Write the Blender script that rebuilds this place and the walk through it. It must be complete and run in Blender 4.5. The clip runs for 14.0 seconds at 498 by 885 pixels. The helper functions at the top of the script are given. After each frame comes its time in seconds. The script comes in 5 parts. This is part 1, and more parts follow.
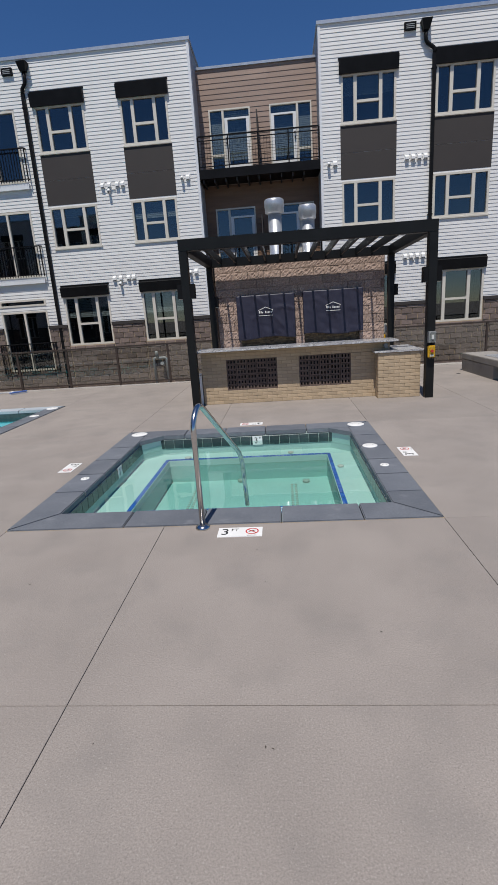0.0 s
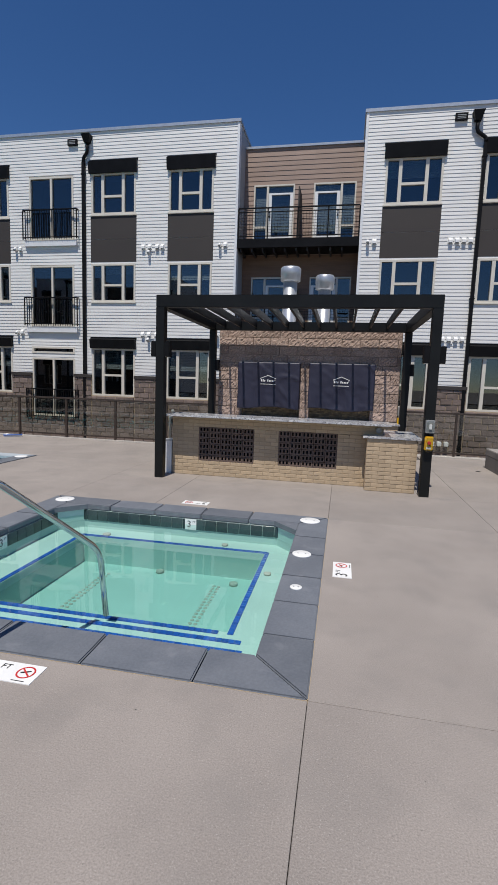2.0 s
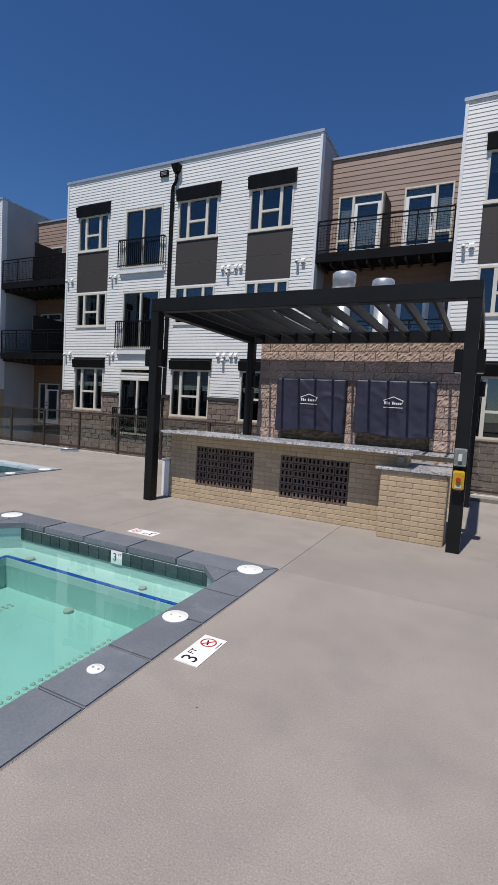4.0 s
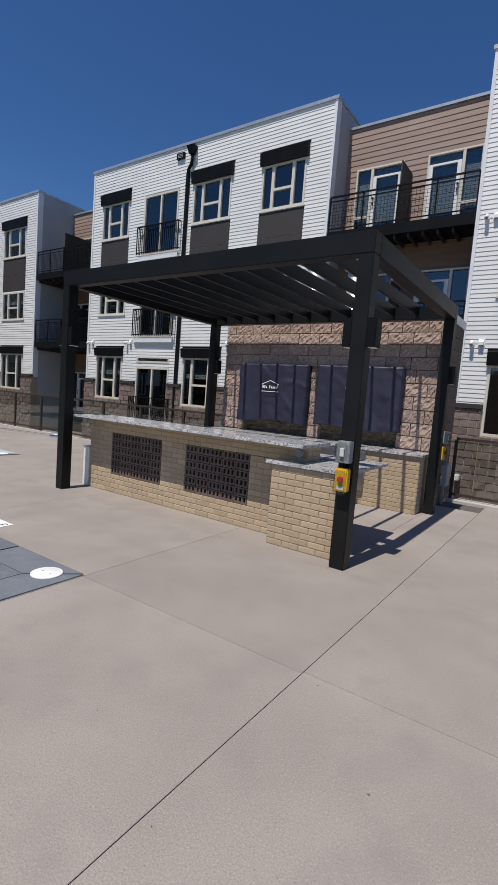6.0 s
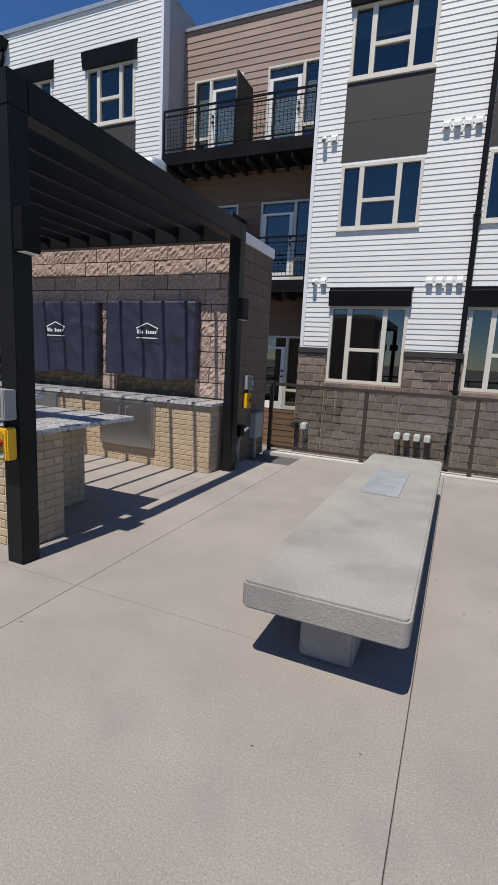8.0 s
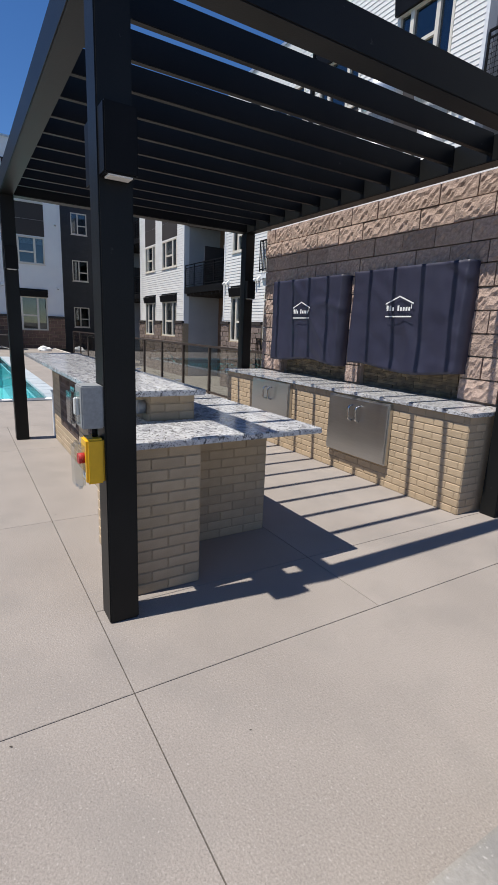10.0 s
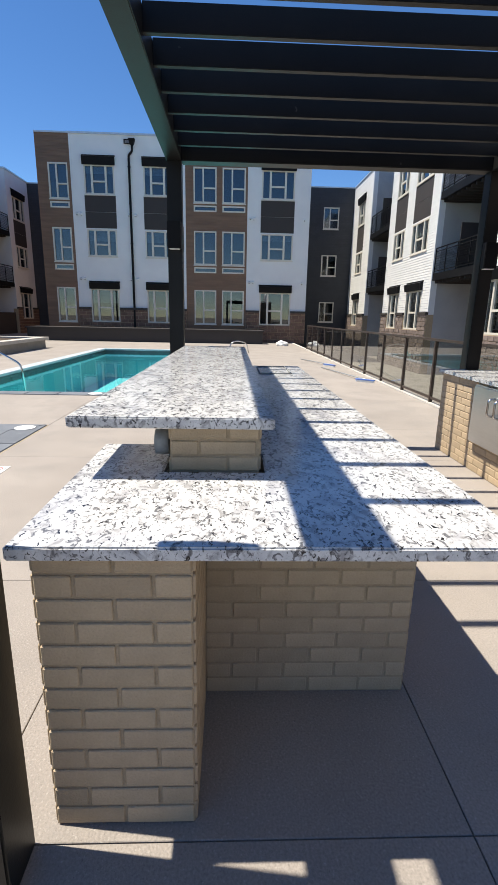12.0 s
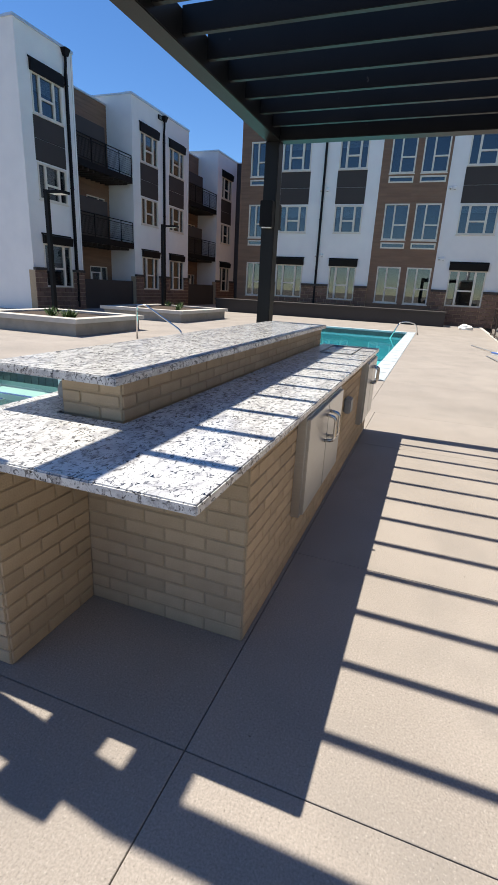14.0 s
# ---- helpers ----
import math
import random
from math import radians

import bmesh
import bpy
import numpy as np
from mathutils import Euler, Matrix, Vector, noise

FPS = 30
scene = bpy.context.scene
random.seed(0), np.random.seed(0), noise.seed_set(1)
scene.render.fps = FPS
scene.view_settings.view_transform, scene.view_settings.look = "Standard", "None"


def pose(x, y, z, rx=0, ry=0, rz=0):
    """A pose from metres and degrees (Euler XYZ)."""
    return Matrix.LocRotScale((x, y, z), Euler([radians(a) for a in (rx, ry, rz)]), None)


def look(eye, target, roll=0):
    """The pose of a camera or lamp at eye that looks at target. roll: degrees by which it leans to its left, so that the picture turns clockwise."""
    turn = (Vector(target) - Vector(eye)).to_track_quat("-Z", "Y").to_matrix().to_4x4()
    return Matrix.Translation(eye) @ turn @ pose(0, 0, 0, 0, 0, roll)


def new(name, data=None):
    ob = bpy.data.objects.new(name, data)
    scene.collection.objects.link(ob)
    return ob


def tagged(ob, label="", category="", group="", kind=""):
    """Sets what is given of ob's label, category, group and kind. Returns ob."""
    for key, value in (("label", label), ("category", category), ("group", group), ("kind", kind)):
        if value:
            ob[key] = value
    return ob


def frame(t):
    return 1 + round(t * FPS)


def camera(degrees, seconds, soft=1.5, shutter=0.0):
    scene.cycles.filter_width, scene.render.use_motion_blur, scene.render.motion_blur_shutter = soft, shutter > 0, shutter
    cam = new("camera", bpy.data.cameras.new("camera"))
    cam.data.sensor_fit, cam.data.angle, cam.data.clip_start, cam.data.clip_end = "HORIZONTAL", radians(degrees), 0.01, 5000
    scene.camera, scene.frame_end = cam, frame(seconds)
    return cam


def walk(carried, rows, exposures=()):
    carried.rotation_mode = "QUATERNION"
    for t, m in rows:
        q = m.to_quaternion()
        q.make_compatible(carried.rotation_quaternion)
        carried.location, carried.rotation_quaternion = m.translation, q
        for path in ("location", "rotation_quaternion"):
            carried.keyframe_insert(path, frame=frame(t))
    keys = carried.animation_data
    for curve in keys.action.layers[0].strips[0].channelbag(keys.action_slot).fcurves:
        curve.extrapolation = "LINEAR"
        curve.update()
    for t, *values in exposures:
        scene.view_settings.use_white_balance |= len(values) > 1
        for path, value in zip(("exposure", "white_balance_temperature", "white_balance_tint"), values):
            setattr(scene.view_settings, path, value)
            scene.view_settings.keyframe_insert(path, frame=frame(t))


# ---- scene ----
cam = camera(55.2, 14.0, soft=1.0)
METRES, EYE, TILT, LEAN, TURN = 13.9, 1.53, 0.0, 0.0, 5.4
PATH = [
    (0, (0.154, 0.072, 1.735), (-0.006, 1.998, 1.219), -3.9),
    (0.5, (0.425, 0.326, 1.697), (0.385, 2.258, 1.182), -3.8),
    (1, (0.753, 0.647, 1.685), (0.653, 2.6, 1.265), -2.0),
    (1.5, (1.171, 0.977, 1.686), (0.976, 2.94, 1.362), -0.5),
    (2, (1.523, 1.42, 1.697), (1.148, 3.37, 1.451), 2.0),
    (2.5, (1.946, 1.895, 1.656), (1.396, 3.806, 1.444), 3.5),
    (3, (2.317, 2.37, 1.598), (1.677, 4.255, 1.398), 3.3),
    (3.5, (2.739, 2.798, 1.579), (2.02, 4.655, 1.395), 3.1),
    (4, (3.107, 3.257, 1.562), (2.223, 5.045, 1.413), 3.4),
    (4.2, (3.261, 3.417, 1.578), (2.307, 5.17, 1.443), 3.6),
    (6.3, (4.843, 5.342, 1.564), (3.715, 6.981, 1.361), 4.4),
    (6.5, (4.988, 5.519, 1.549), (3.943, 7.208, 1.313), 3.9),
    (7, (5.291, 5.996, 1.506), (4.503, 7.809, 1.2), 2.8),
    (7.2, (5.435, 6.179, 1.494), (4.746, 8.028, 1.169), 2.5),
    (9.3, (5.642, 8.17, 1.574), (4.337, 9.618, 1.129), 3.1),
    (9.5, (5.53, 8.32, 1.552), (4.108, 9.653, 1.101), 2.8),
    (10, (5.152, 8.673, 1.504), (3.491, 9.688, 1.046), 2.4),
    (10.5, (4.723, 8.891, 1.457), (2.923, 9.62, 0.98), 1.3),
    (11, (4.37, 9.154, 1.433), (2.51, 9.705, 0.949), 0.0),
    (11.5, (4.098, 9.526, 1.396), (2.18, 9.884, 0.958), 0.0),
    (12, (3.82, 9.91, 1.427), (1.887, 9.985, 0.92), 1.2),
    (12.5, (3.776, 10.285, 1.423), (1.861, 10.087, 0.88), 2.9),
    (13, (3.712, 10.661, 1.464), (1.844, 10.223, 0.9), 2.8),
    (13.5, (3.771, 10.978, 1.47), (1.962, 10.363, 0.881), 3.6),
    (14, (3.865, 11.177, 1.477), (2.078, 10.526, 0.856), 3.0),
]
walk(cam, [(t, look(eye, target, roll)) for t, eye, target, roll in PATH],
     exposures=[(0.0, -0.12, 6550, 10), (1.5, -0.09, 6550, 10), (3.0, 0.0, 6500, 10), (6.5, 0.03, 6600, 10), (9.5, 0.34, 6550, 9), (11.0, 0.45, 6650, 9),
                (12.0, 0.88, 7000, 7), (13.0, 0.90, 7000, 7), (14.0, 0.86, 7000, 7)])

# ---- world, sun ----
SUN_EL, SUN_AZ = 67.2, 189.0
world = bpy.data.worlds.new("sky")
scene.world = world
world.use_nodes = True
wn = world.node_tree
sky = wn.nodes.new("ShaderNodeTexSky")
sky.sky_type = "NISHITA"
sky.sun_disc = False
sky.sun_elevation = radians(SUN_EL)
sky.sun_rotation = radians(SUN_AZ)
sky.altitude = 1650
sky.air_density, sky.dust_density, sky.ozone_density = 1.0, 0.0, 4.5
deep = wn.nodes.new("ShaderNodeHueSaturation")
deep.inputs["Hue"].default_value = 0.506
deep.inputs["Saturation"].default_value = 1.2
wn.links.new(sky.outputs[0], deep.inputs["Color"])
wn.links.new(deep.outputs[0], wn.nodes["Background"].inputs[0])
wn.nodes["Background"].inputs[1].default_value = 0.095
sun = new("sun", bpy.data.lights.new("sun", "SUN"))
sun.data.energy, sun.data.angle, sun.data.color = 4.55, radians(0.53), (1.0, 0.95, 0.88)
sun.matrix_world = look((-0.54, -10 / math.tan(radians(SUN_EL)), 10), (0, 0, 0))


# ---- materials ----
def mat(name, c1, c2=None, rough=0.7, metal=0.0, scale=8.0, fine=60.0, bump=0.1, stretch=(1, 1, 1), island=0.0, rand=0.0,
        spec=0.5, stain=None, fine_amt=0.25, thresh=(0.3, 0.7)):
    m = bpy.data.materials.new(name)
    m.use_nodes = True
    t = m.node_tree
    n, k = t.nodes, t.links.new
    b = n["Principled BSDF"]
    b.inputs["Roughness"].default_value, b.inputs["Metallic"].default_value = rough, metal
    b.inputs["Specular IOR Level"].default_value = spec
    co = n.new("ShaderNodeTexCoord")
    mp = n.new("ShaderNodeMapping")
    mp.inputs["Scale"].default_value = stretch
    k(co.outputs["Object"], mp.inputs[0])
    big = n.new("ShaderNodeTexNoise")
    big.inputs["Scale"].default_value, big.inputs["Detail"].default_value = scale, 5
    k(mp.outputs[0], big.inputs["Vector"])
    sml = n.new("ShaderNodeTexNoise")
    sml.inputs["Scale"].default_value, sml.inputs["Detail"].default_value = fine, 3
    k(mp.outputs[0], sml.inputs["Vector"])
    ramp = n.new("ShaderNodeMapRange")
    ramp.inputs[1].default_value, ramp.inputs[2].default_value = thresh
    k(big.outputs["Fac"], ramp.inputs[0])
    mix = n.new("ShaderNodeMix")
    mix.data_type = "RGBA"
    c2 = c2 or tuple(x * 0.85 for x in c1)
    mix.inputs["A"].default_value, mix.inputs["B"].default_value = (*c1, 1), (*c2, 1)
    k(ramp.outputs[0], mix.inputs["Factor"])
    out = mix.outputs["Result"]
    hsv = n.new("ShaderNodeHueSaturation")
    k(out, hsv.inputs["Color"])
    val = n.new("ShaderNodeMath")
    val.operation = "MULTIPLY_ADD"
    val.inputs[1].default_value, val.inputs[2].default_value = 2 * fine_amt, 1 - fine_amt
    k(sml.outputs["Fac"], val.inputs[0])
    last = val.outputs[0]
    for amount, kind in ((island, "island"), (rand, "object")):
        if amount:
            src = n.new("ShaderNodeNewGeometry").outputs["Random Per Island"] if kind == "island" else n.new("ShaderNodeObjectInfo").outputs["Random"]
            a = n.new("ShaderNodeMath")
            a.operation = "MULTIPLY_ADD"
            a.inputs[1].default_value, a.inputs[2].default_value = 2 * amount, 1 - amount
            k(src, a.inputs[0])
            p = n.new("ShaderNodeMath")
            p.operation = "MULTIPLY"
            k(last, p.inputs[0])
            k(a.outputs[0], p.inputs[1])
            last = p.outputs[0]
    k(last, hsv.inputs["Value"])
    out = hsv.outputs[0]
    if stain:
        colour, size, lo, hi = stain
        s = n.new("ShaderNodeTexNoise")
        s.inputs["Scale"].default_value, s.inputs["Detail"].default_value = size, 6
        k(co.outputs["Object"], s.inputs["Vector"])
        r = n.new("ShaderNodeMapRange")
        r.inputs[1].default_value, r.inputs[2].default_value = lo, hi
        k(s.outputs["Fac"], r.inputs[0])
        x = n.new("ShaderNodeMix")
        x.data_type = "RGBA"
        x.inputs["B"].default_value = (*colour, 1)
        k(r.outputs[0], x.inputs["Factor"])
        k(out, x.inputs["A"])
        out = x.outputs["Result"]
    k(out, b.inputs["Base Color"])
    if bump:
        bp = n.new("ShaderNodeBump")
        bp.inputs["Strength"].default_value, bp.inputs["Distance"].default_value = bump, 0.01
        k(sml.outputs["Fac"], bp.inputs["Height"])
        k(bp.outputs[0], b.inputs["Normal"])
    return m


CONC = mat("broom_concrete", (0.304, 0.269, 0.242), (0.249, 0.220, 0.198), 0.9, scale=1.1, fine=130, bump=0.3, rand=0.05, fine_amt=0.40,
           stain=((0.225, 0.204, 0.187), 2.3, 0.50, 0.85))
CURB = mat("pale_concrete", (0.50, 0.47, 0.43), (0.42, 0.39, 0.35), 0.9, scale=3, fine=90, bump=0.3)
CAST = mat("cast_concrete", (0.31, 0.29, 0.262), (0.25, 0.235, 0.212), 0.85, scale=2.0, fine=90, bump=0.3, fine_amt=0.2,
           stain=((0.21, 0.20, 0.185), 3.5, 0.52, 0.8))
JOINT = mat("joint_filler", (0.10, 0.09, 0.085), rough=0.95)
GROUND = mat("gravel_ground", (0.22, 0.20, 0.175), (0.14, 0.125, 0.11), 0.95, scale=2, fine=40, bump=0.6)
SIDING = mat("white_lap_siding", (0.725, 0.72, 0.70), (0.67, 0.665, 0.645), 0.6, scale=1.5, fine=30, bump=0.05, island=0.025, fine_amt=0.05)
STUCCO = mat("white_stucco", (0.74, 0.74, 0.735), (0.68, 0.685, 0.69), 0.85, scale=1.2, fine=120, bump=0.25, fine_amt=0.06)
GREYSIDE = mat("grey_fibre_cement", (0.40, 0.40, 0.405), (0.34, 0.34, 0.35), 0.75, scale=1.2, fine=80, bump=0.1)
TAN = mat("tan_lap_siding", (0.33, 0.235, 0.185), (0.27, 0.19, 0.15), 0.65, scale=2, fine=40, bump=0.08, stretch=(0.4, 0.4, 4), island=0.06, fine_amt=0.1)
BROWN = mat("brown_lap_siding", (0.215, 0.125, 0.075), (0.16, 0.092, 0.056), 0.65, scale=2, fine=40, bump=0.08, stretch=(0.4, 0.4, 4), island=0.06, fine_amt=0.12)
CHAR = mat("charcoal_siding", (0.043, 0.045, 0.05), (0.034, 0.036, 0.04), 0.7, scale=2, fine=50, bump=0.08, island=0.05)
PANEL = mat("dark_bronze_panel", (0.040, 0.033, 0.030), (0.033, 0.028, 0.026), 0.7, scale=0.8, fine=40, bump=0.05, fine_amt=0.1)
BLACK = mat("black_powder_coat", (0.007, 0.007, 0.0075), (0.011, 0.011, 0.012), 0.45, scale=3, fine=90, bump=0.04, fine_amt=0.2, spec=0.1)
PERG = mat("black_pergola_paint", (0.008, 0.0085, 0.0085), (0.012, 0.0125, 0.0125), 0.42, scale=2.5, fine=120, bump=0.06, fine_amt=0.2, spec=0.2,
           stain=((0.05, 0.047, 0.045), 14, 0.72, 0.78))
BRONZE = mat("bronze_rail", (0.07, 0.05, 0.04), (0.05, 0.037, 0.03), 0.45, metal=0.3, scale=5, fine=60, bump=0.03)
VINYL = mat("almond_window_frame", (0.66, 0.62, 0.54), (0.60, 0.565, 0.49), 0.5, scale=3, fine=60, bump=0.03, fine_amt=0.05)
TRIM = mat("white_metal_trim", (0.75, 0.76, 0.77), (0.68, 0.69, 0.70), 0.4, scale=3, fine=60, bump=0.03, fine_amt=0.05)
GALV = mat("galvanised_cap", (0.58, 0.60, 0.62), (0.48, 0.50, 0.52), 0.35, metal=0.6, scale=5, fine=60, bump=0.04)
STEEL = mat("brushed_stainless", (0.60, 0.60, 0.59), (0.52, 0.52, 0.51), 0.33, metal=1.0, scale=4, fine=220, bump=0.04, stretch=(0.05, 0.05, 1), fine_amt=0.1)
TUBE = mat("polished_stainless_tube", (0.62, 0.61, 0.60), (0.55, 0.54, 0.53), 0.18, metal=1.0, scale=6, fine=100, bump=0.02, fine_amt=0.08)
STONE = mat("split_face_block", (0.415, 0.31, 0.258), (0.27, 0.20, 0.168), 0.95, scale=22, fine=60, bump=1.0, island=0.16, rand=0.14, fine_amt=0.3)
STONEB = mat("brown_split_face_base", (0.225, 0.172, 0.148), (0.15, 0.115, 0.10), 0.95, scale=8, fine=45, bump=0.8, island=0.2, fine_amt=0.3)
PINKMORTAR = mat("pink_block_mortar", (0.42, 0.335, 0.29), (0.36, 0.285, 0.245), 0.95, scale=12, fine=120, bump=0.4)
MORTAR = mat("tan_mortar", (0.42, 0.325, 0.215), (0.36, 0.275, 0.18), 0.95, scale=12, fine=120, bump=0.4)
SMOOTH = mat("smooth_brown_block", (0.155, 0.115, 0.085), (0.125, 0.092, 0.068), 0.9, scale=5, fine=110, bump=0.4, rand=0.05)
BRICK = mat("buff_brick", (0.49, 0.375, 0.25), (0.415, 0.315, 0.205), 0.85, scale=9, fine=140, bump=0.35, rand=0.10, island=0.1, fine_amt=0.14)
LEDGE = mat("ledgestone", (0.36, 0.27, 0.16), (0.15, 0.115, 0.085), 0.9, scale=9, fine=70, bump=0.8, rand=0.3, island=0.3)
REDBRICK = mat("brown_brick", (0.19, 0.115, 0.085), (0.14, 0.085, 0.065), 0.9, scale=6, fine=80, bump=0.4, island=0.2)
COPING = mat("blue_grey_coping", (0.115, 0.128, 0.150), (0.150, 0.163, 0.185), 0.7, scale=3.2, fine=60, bump=0.3, rand=0.12, fine_amt=0.2,
             stain=((0.22, 0.23, 0.25), 5, 0.60, 0.85))
PALECOPE = mat("pale_blue_coping", (0.36, 0.41, 0.45), (0.42, 0.46, 0.49), 0.75, scale=3, fine=60, bump=0.3, rand=0.06)
PLASTER = mat("pale_pool_plaster", (0.46, 0.60, 0.57), (0.42, 0.55, 0.52), 0.8, scale=2, fine=60, bump=0.05, fine_amt=0.06)
POOLP = mat("turquoise_pool_plaster", (0.23, 0.66, 0.67), (0.20, 0.60, 0.62), 0.8, scale=1, fine=40, bump=0.05, fine_amt=0.06)
BLUETILE = mat("blue_glazed_tile", (0.02, 0.10, 0.42), (0.015, 0.075, 0.34), 0.15, scale=10, fine=60, bump=0.03, rand=0.2, island=0.3)
DARKTILE = mat("dark_slate_tile", (0.028, 0.042, 0.045), (0.05, 0.07, 0.07), 0.2, scale=18, fine=60, bump=0.1, rand=0.3, island=0.3)
WHITE = mat("white_plastic", (0.80, 0.80, 0.78), (0.76, 0.76, 0.74), 0.45, scale=5, fine=50, bump=0.02, fine_amt=0.04)
# black for print and small parts, and for painted shade behind the vent blocks
INK_SHADE = mat("black_ink_and_vent_shade", (0.012, 0.012, 0.012), rough=0.6, bump=0)
REDINK = mat("red_ink", (0.55, 0.03, 0.03), rough=0.6, bump=0)
YELLOW = mat("yellow_plastic", (0.80, 0.46, 0.015), (0.72, 0.40, 0.012), 0.35, scale=8, fine=70, bump=0.02, fine_amt=0.06)
COVER = mat("navy_vinyl_cover", (0.020, 0.020, 0.042), (0.030, 0.030, 0.055), 0.5, scale=5, fine=120, bump=0.12, fine_amt=0.15)
GREYBOX = mat("grey_electrical_box", (0.30, 0.31, 0.31), (0.26, 0.27, 0.27), 0.45, scale=6, fine=60, bump=0.03)
# dark wall colour stands in for the low light inside unseen rooms
ROOM = mat("dim_coloured_interior", (0.11, 0.105, 0.10), (0.08, 0.077, 0.073), 0.9, scale=2, fine=20, bump=0)
BLIND = mat("white_blind", (0.62, 0.63, 0.62), (0.55, 0.56, 0.55), 0.7, scale=1, fine=20, bump=0, fine_amt=0.05)
SOIL = mat("dark_mulch", (0.075, 0.05, 0.035), (0.04, 0.028, 0.02), 1.0, scale=20, fine=60, bump=1.0)
LEAF = mat("green_leaf", (0.075, 0.13, 0.035), (0.05, 0.09, 0.025), 0.6, scale=20, fine=60, bump=0.1, island=0.3)
DIRT = mat("dark_dirt", (0.06, 0.05, 0.04), rough=1.0)


def granite():
    m = bpy.data.materials.new("white_speckled_granite")
    m.use_nodes = True
    t = m.node_tree
    n, k = t.nodes, t.links.new
    b = n["Principled BSDF"]
    b.inputs["Roughness"].default_value = 0.16
    co = n.new("ShaderNodeTexCoord")
    mp = n.new("ShaderNodeMapping")
    mp.inputs["Rotation"].default_value = (0, 0, 0.5)
    mp.inputs["Scale"].default_value = (1, 1.5, 1.2)
    k(co.outputs["Object"], mp.inputs[0])
    col = None
    for scale, lo, hi, c in ((7, 0.46, 0.66, (0.40, 0.40, 0.42)), (19, 0.53, 0.66, (0.30, 0.295, 0.30)), (33, 0.555, 0.63, (0.13, 0.13, 0.14)),
                             (48, 0.60, 0.645, (0.022, 0.022, 0.026)), (110, 0.60, 0.72, (0.36, 0.345, 0.335))):
        s = n.new("ShaderNodeTexNoise")
        s.inputs["Scale"].default_value, s.inputs["Detail"].default_value, s.inputs["Distortion"].default_value = scale, 7, 1.1
        k(mp.outputs[0], s.inputs["Vector"])
        r = n.new("ShaderNodeMapRange")
        r.inputs[1].default_value, r.inputs[2].default_value = lo, hi
        k(s.outputs["Fac"], r.inputs[0])
        x = n.new("ShaderNodeMix")
        x.data_type = "RGBA"
        x.inputs["A"].default_value, x.inputs["B"].default_value = (0.61, 0.61, 0.61, 1), (*c, 1)
        if col:
            k(col, x.inputs["A"])
        k(r.outputs[0], x.inputs["Factor"])
        col = x.outputs["Result"]
    k(col, b.inputs["Base Color"])
    return m


GRANITE = granite()


def speckle(m, colour, scale, lo, hi):
    """Scatters small pale grains over a material's base colour."""
    n, k = m.node_tree.nodes, m.node_tree.links.new
    socket = n["Principled BSDF"].inputs["Base Color"]
    co, s, rr, x = (n.new("ShaderNode" + q) for q in ("TexCoord", "TexNoise", "MapRange", "Mix"))
    x.data_type = "RGBA"
    s.inputs["Scale"].default_value, s.inputs["Detail"].default_value = scale, 2
    rr.inputs[1].default_value, rr.inputs[2].default_value, rr.inputs[4].default_value = lo, hi, 0.8
    x.inputs["B"].default_value = (*colour, 1)
    k(co.outputs["Object"], s.inputs["Vector"])
    k(s.outputs["Fac"], rr.inputs[0])
    k(rr.outputs[0], x.inputs["Factor"])
    k(socket.links[0].from_socket, x.inputs["A"])
    k(x.outputs["Result"], socket)


speckle(CONC, (0.40, 0.37, 0.335), 110, 0.60, 0.76)
speckle(CONC, (0.15, 0.132, 0.117), 120, 0.63, 0.76)
speckle(CAST, (0.40, 0.375, 0.345), 110, 0.64, 0.76)


def glassy(name, tint, strength, ior=1.5, rough=0.0, wave=0.0):
    """Clear sheet: tinted see-through, with a mirror gloss that grows at grazing angles."""
    m = bpy.data.materials.new(name)
    m.use_nodes = True
    t = m.node_tree
    n, k = t.nodes, t.links.new
    n.remove(n["Principled BSDF"])
    tr, gl, mx, fr = (n.new("ShaderNode" + s) for s in ("BsdfTransparent", "BsdfGlossy", "MixShader", "LayerWeight"))
    tr.inputs[0].default_value = (*tint, 1)
    gl.inputs["Roughness"].default_value = rough
    gl.inputs[0].default_value = (strength, strength, strength, 1)
    base = ((ior - 1) / (ior + 1)) ** 2
    po, ma = n.new("ShaderNodeMath"), n.new("ShaderNodeMath")
    po.operation, ma.operation = "POWER", "MULTIPLY_ADD"
    po.inputs[1].default_value = 5.0
    ma.inputs[1].default_value, ma.inputs[2].default_value = 0.9 - base, base
    fr.inputs["Blend"].default_value = 0.5
    k(fr.outputs["Facing"], po.inputs[0])
    k(po.outputs[0], ma.inputs[0])
    if wave:
        no, bp = n.new("ShaderNodeTexNoise"), n.new("ShaderNodeBump")
        no.inputs["Scale"].default_value, no.inputs["Detail"].default_value = 3.5, 2
        co = n.new("ShaderNodeTexCoord")
        k(co.outputs["Object"], no.inputs["Vector"])
        bp.inputs["Strength"].default_value, bp.inputs["Distance"].default_value = wave, 0.02
        k(no.outputs["Fac"], bp.inputs["Height"])
        k(bp.outputs[0], gl.inputs["Normal"])
        k(bp.outputs[0], fr.inputs["Normal"])
    k(ma.outputs[0], mx.inputs[0])
    k(tr.outputs[0], mx.inputs[1])
    k(gl.outputs[0], mx.inputs[2])
    k(mx.outputs[0], n["Material Output"].inputs[0])
    return m


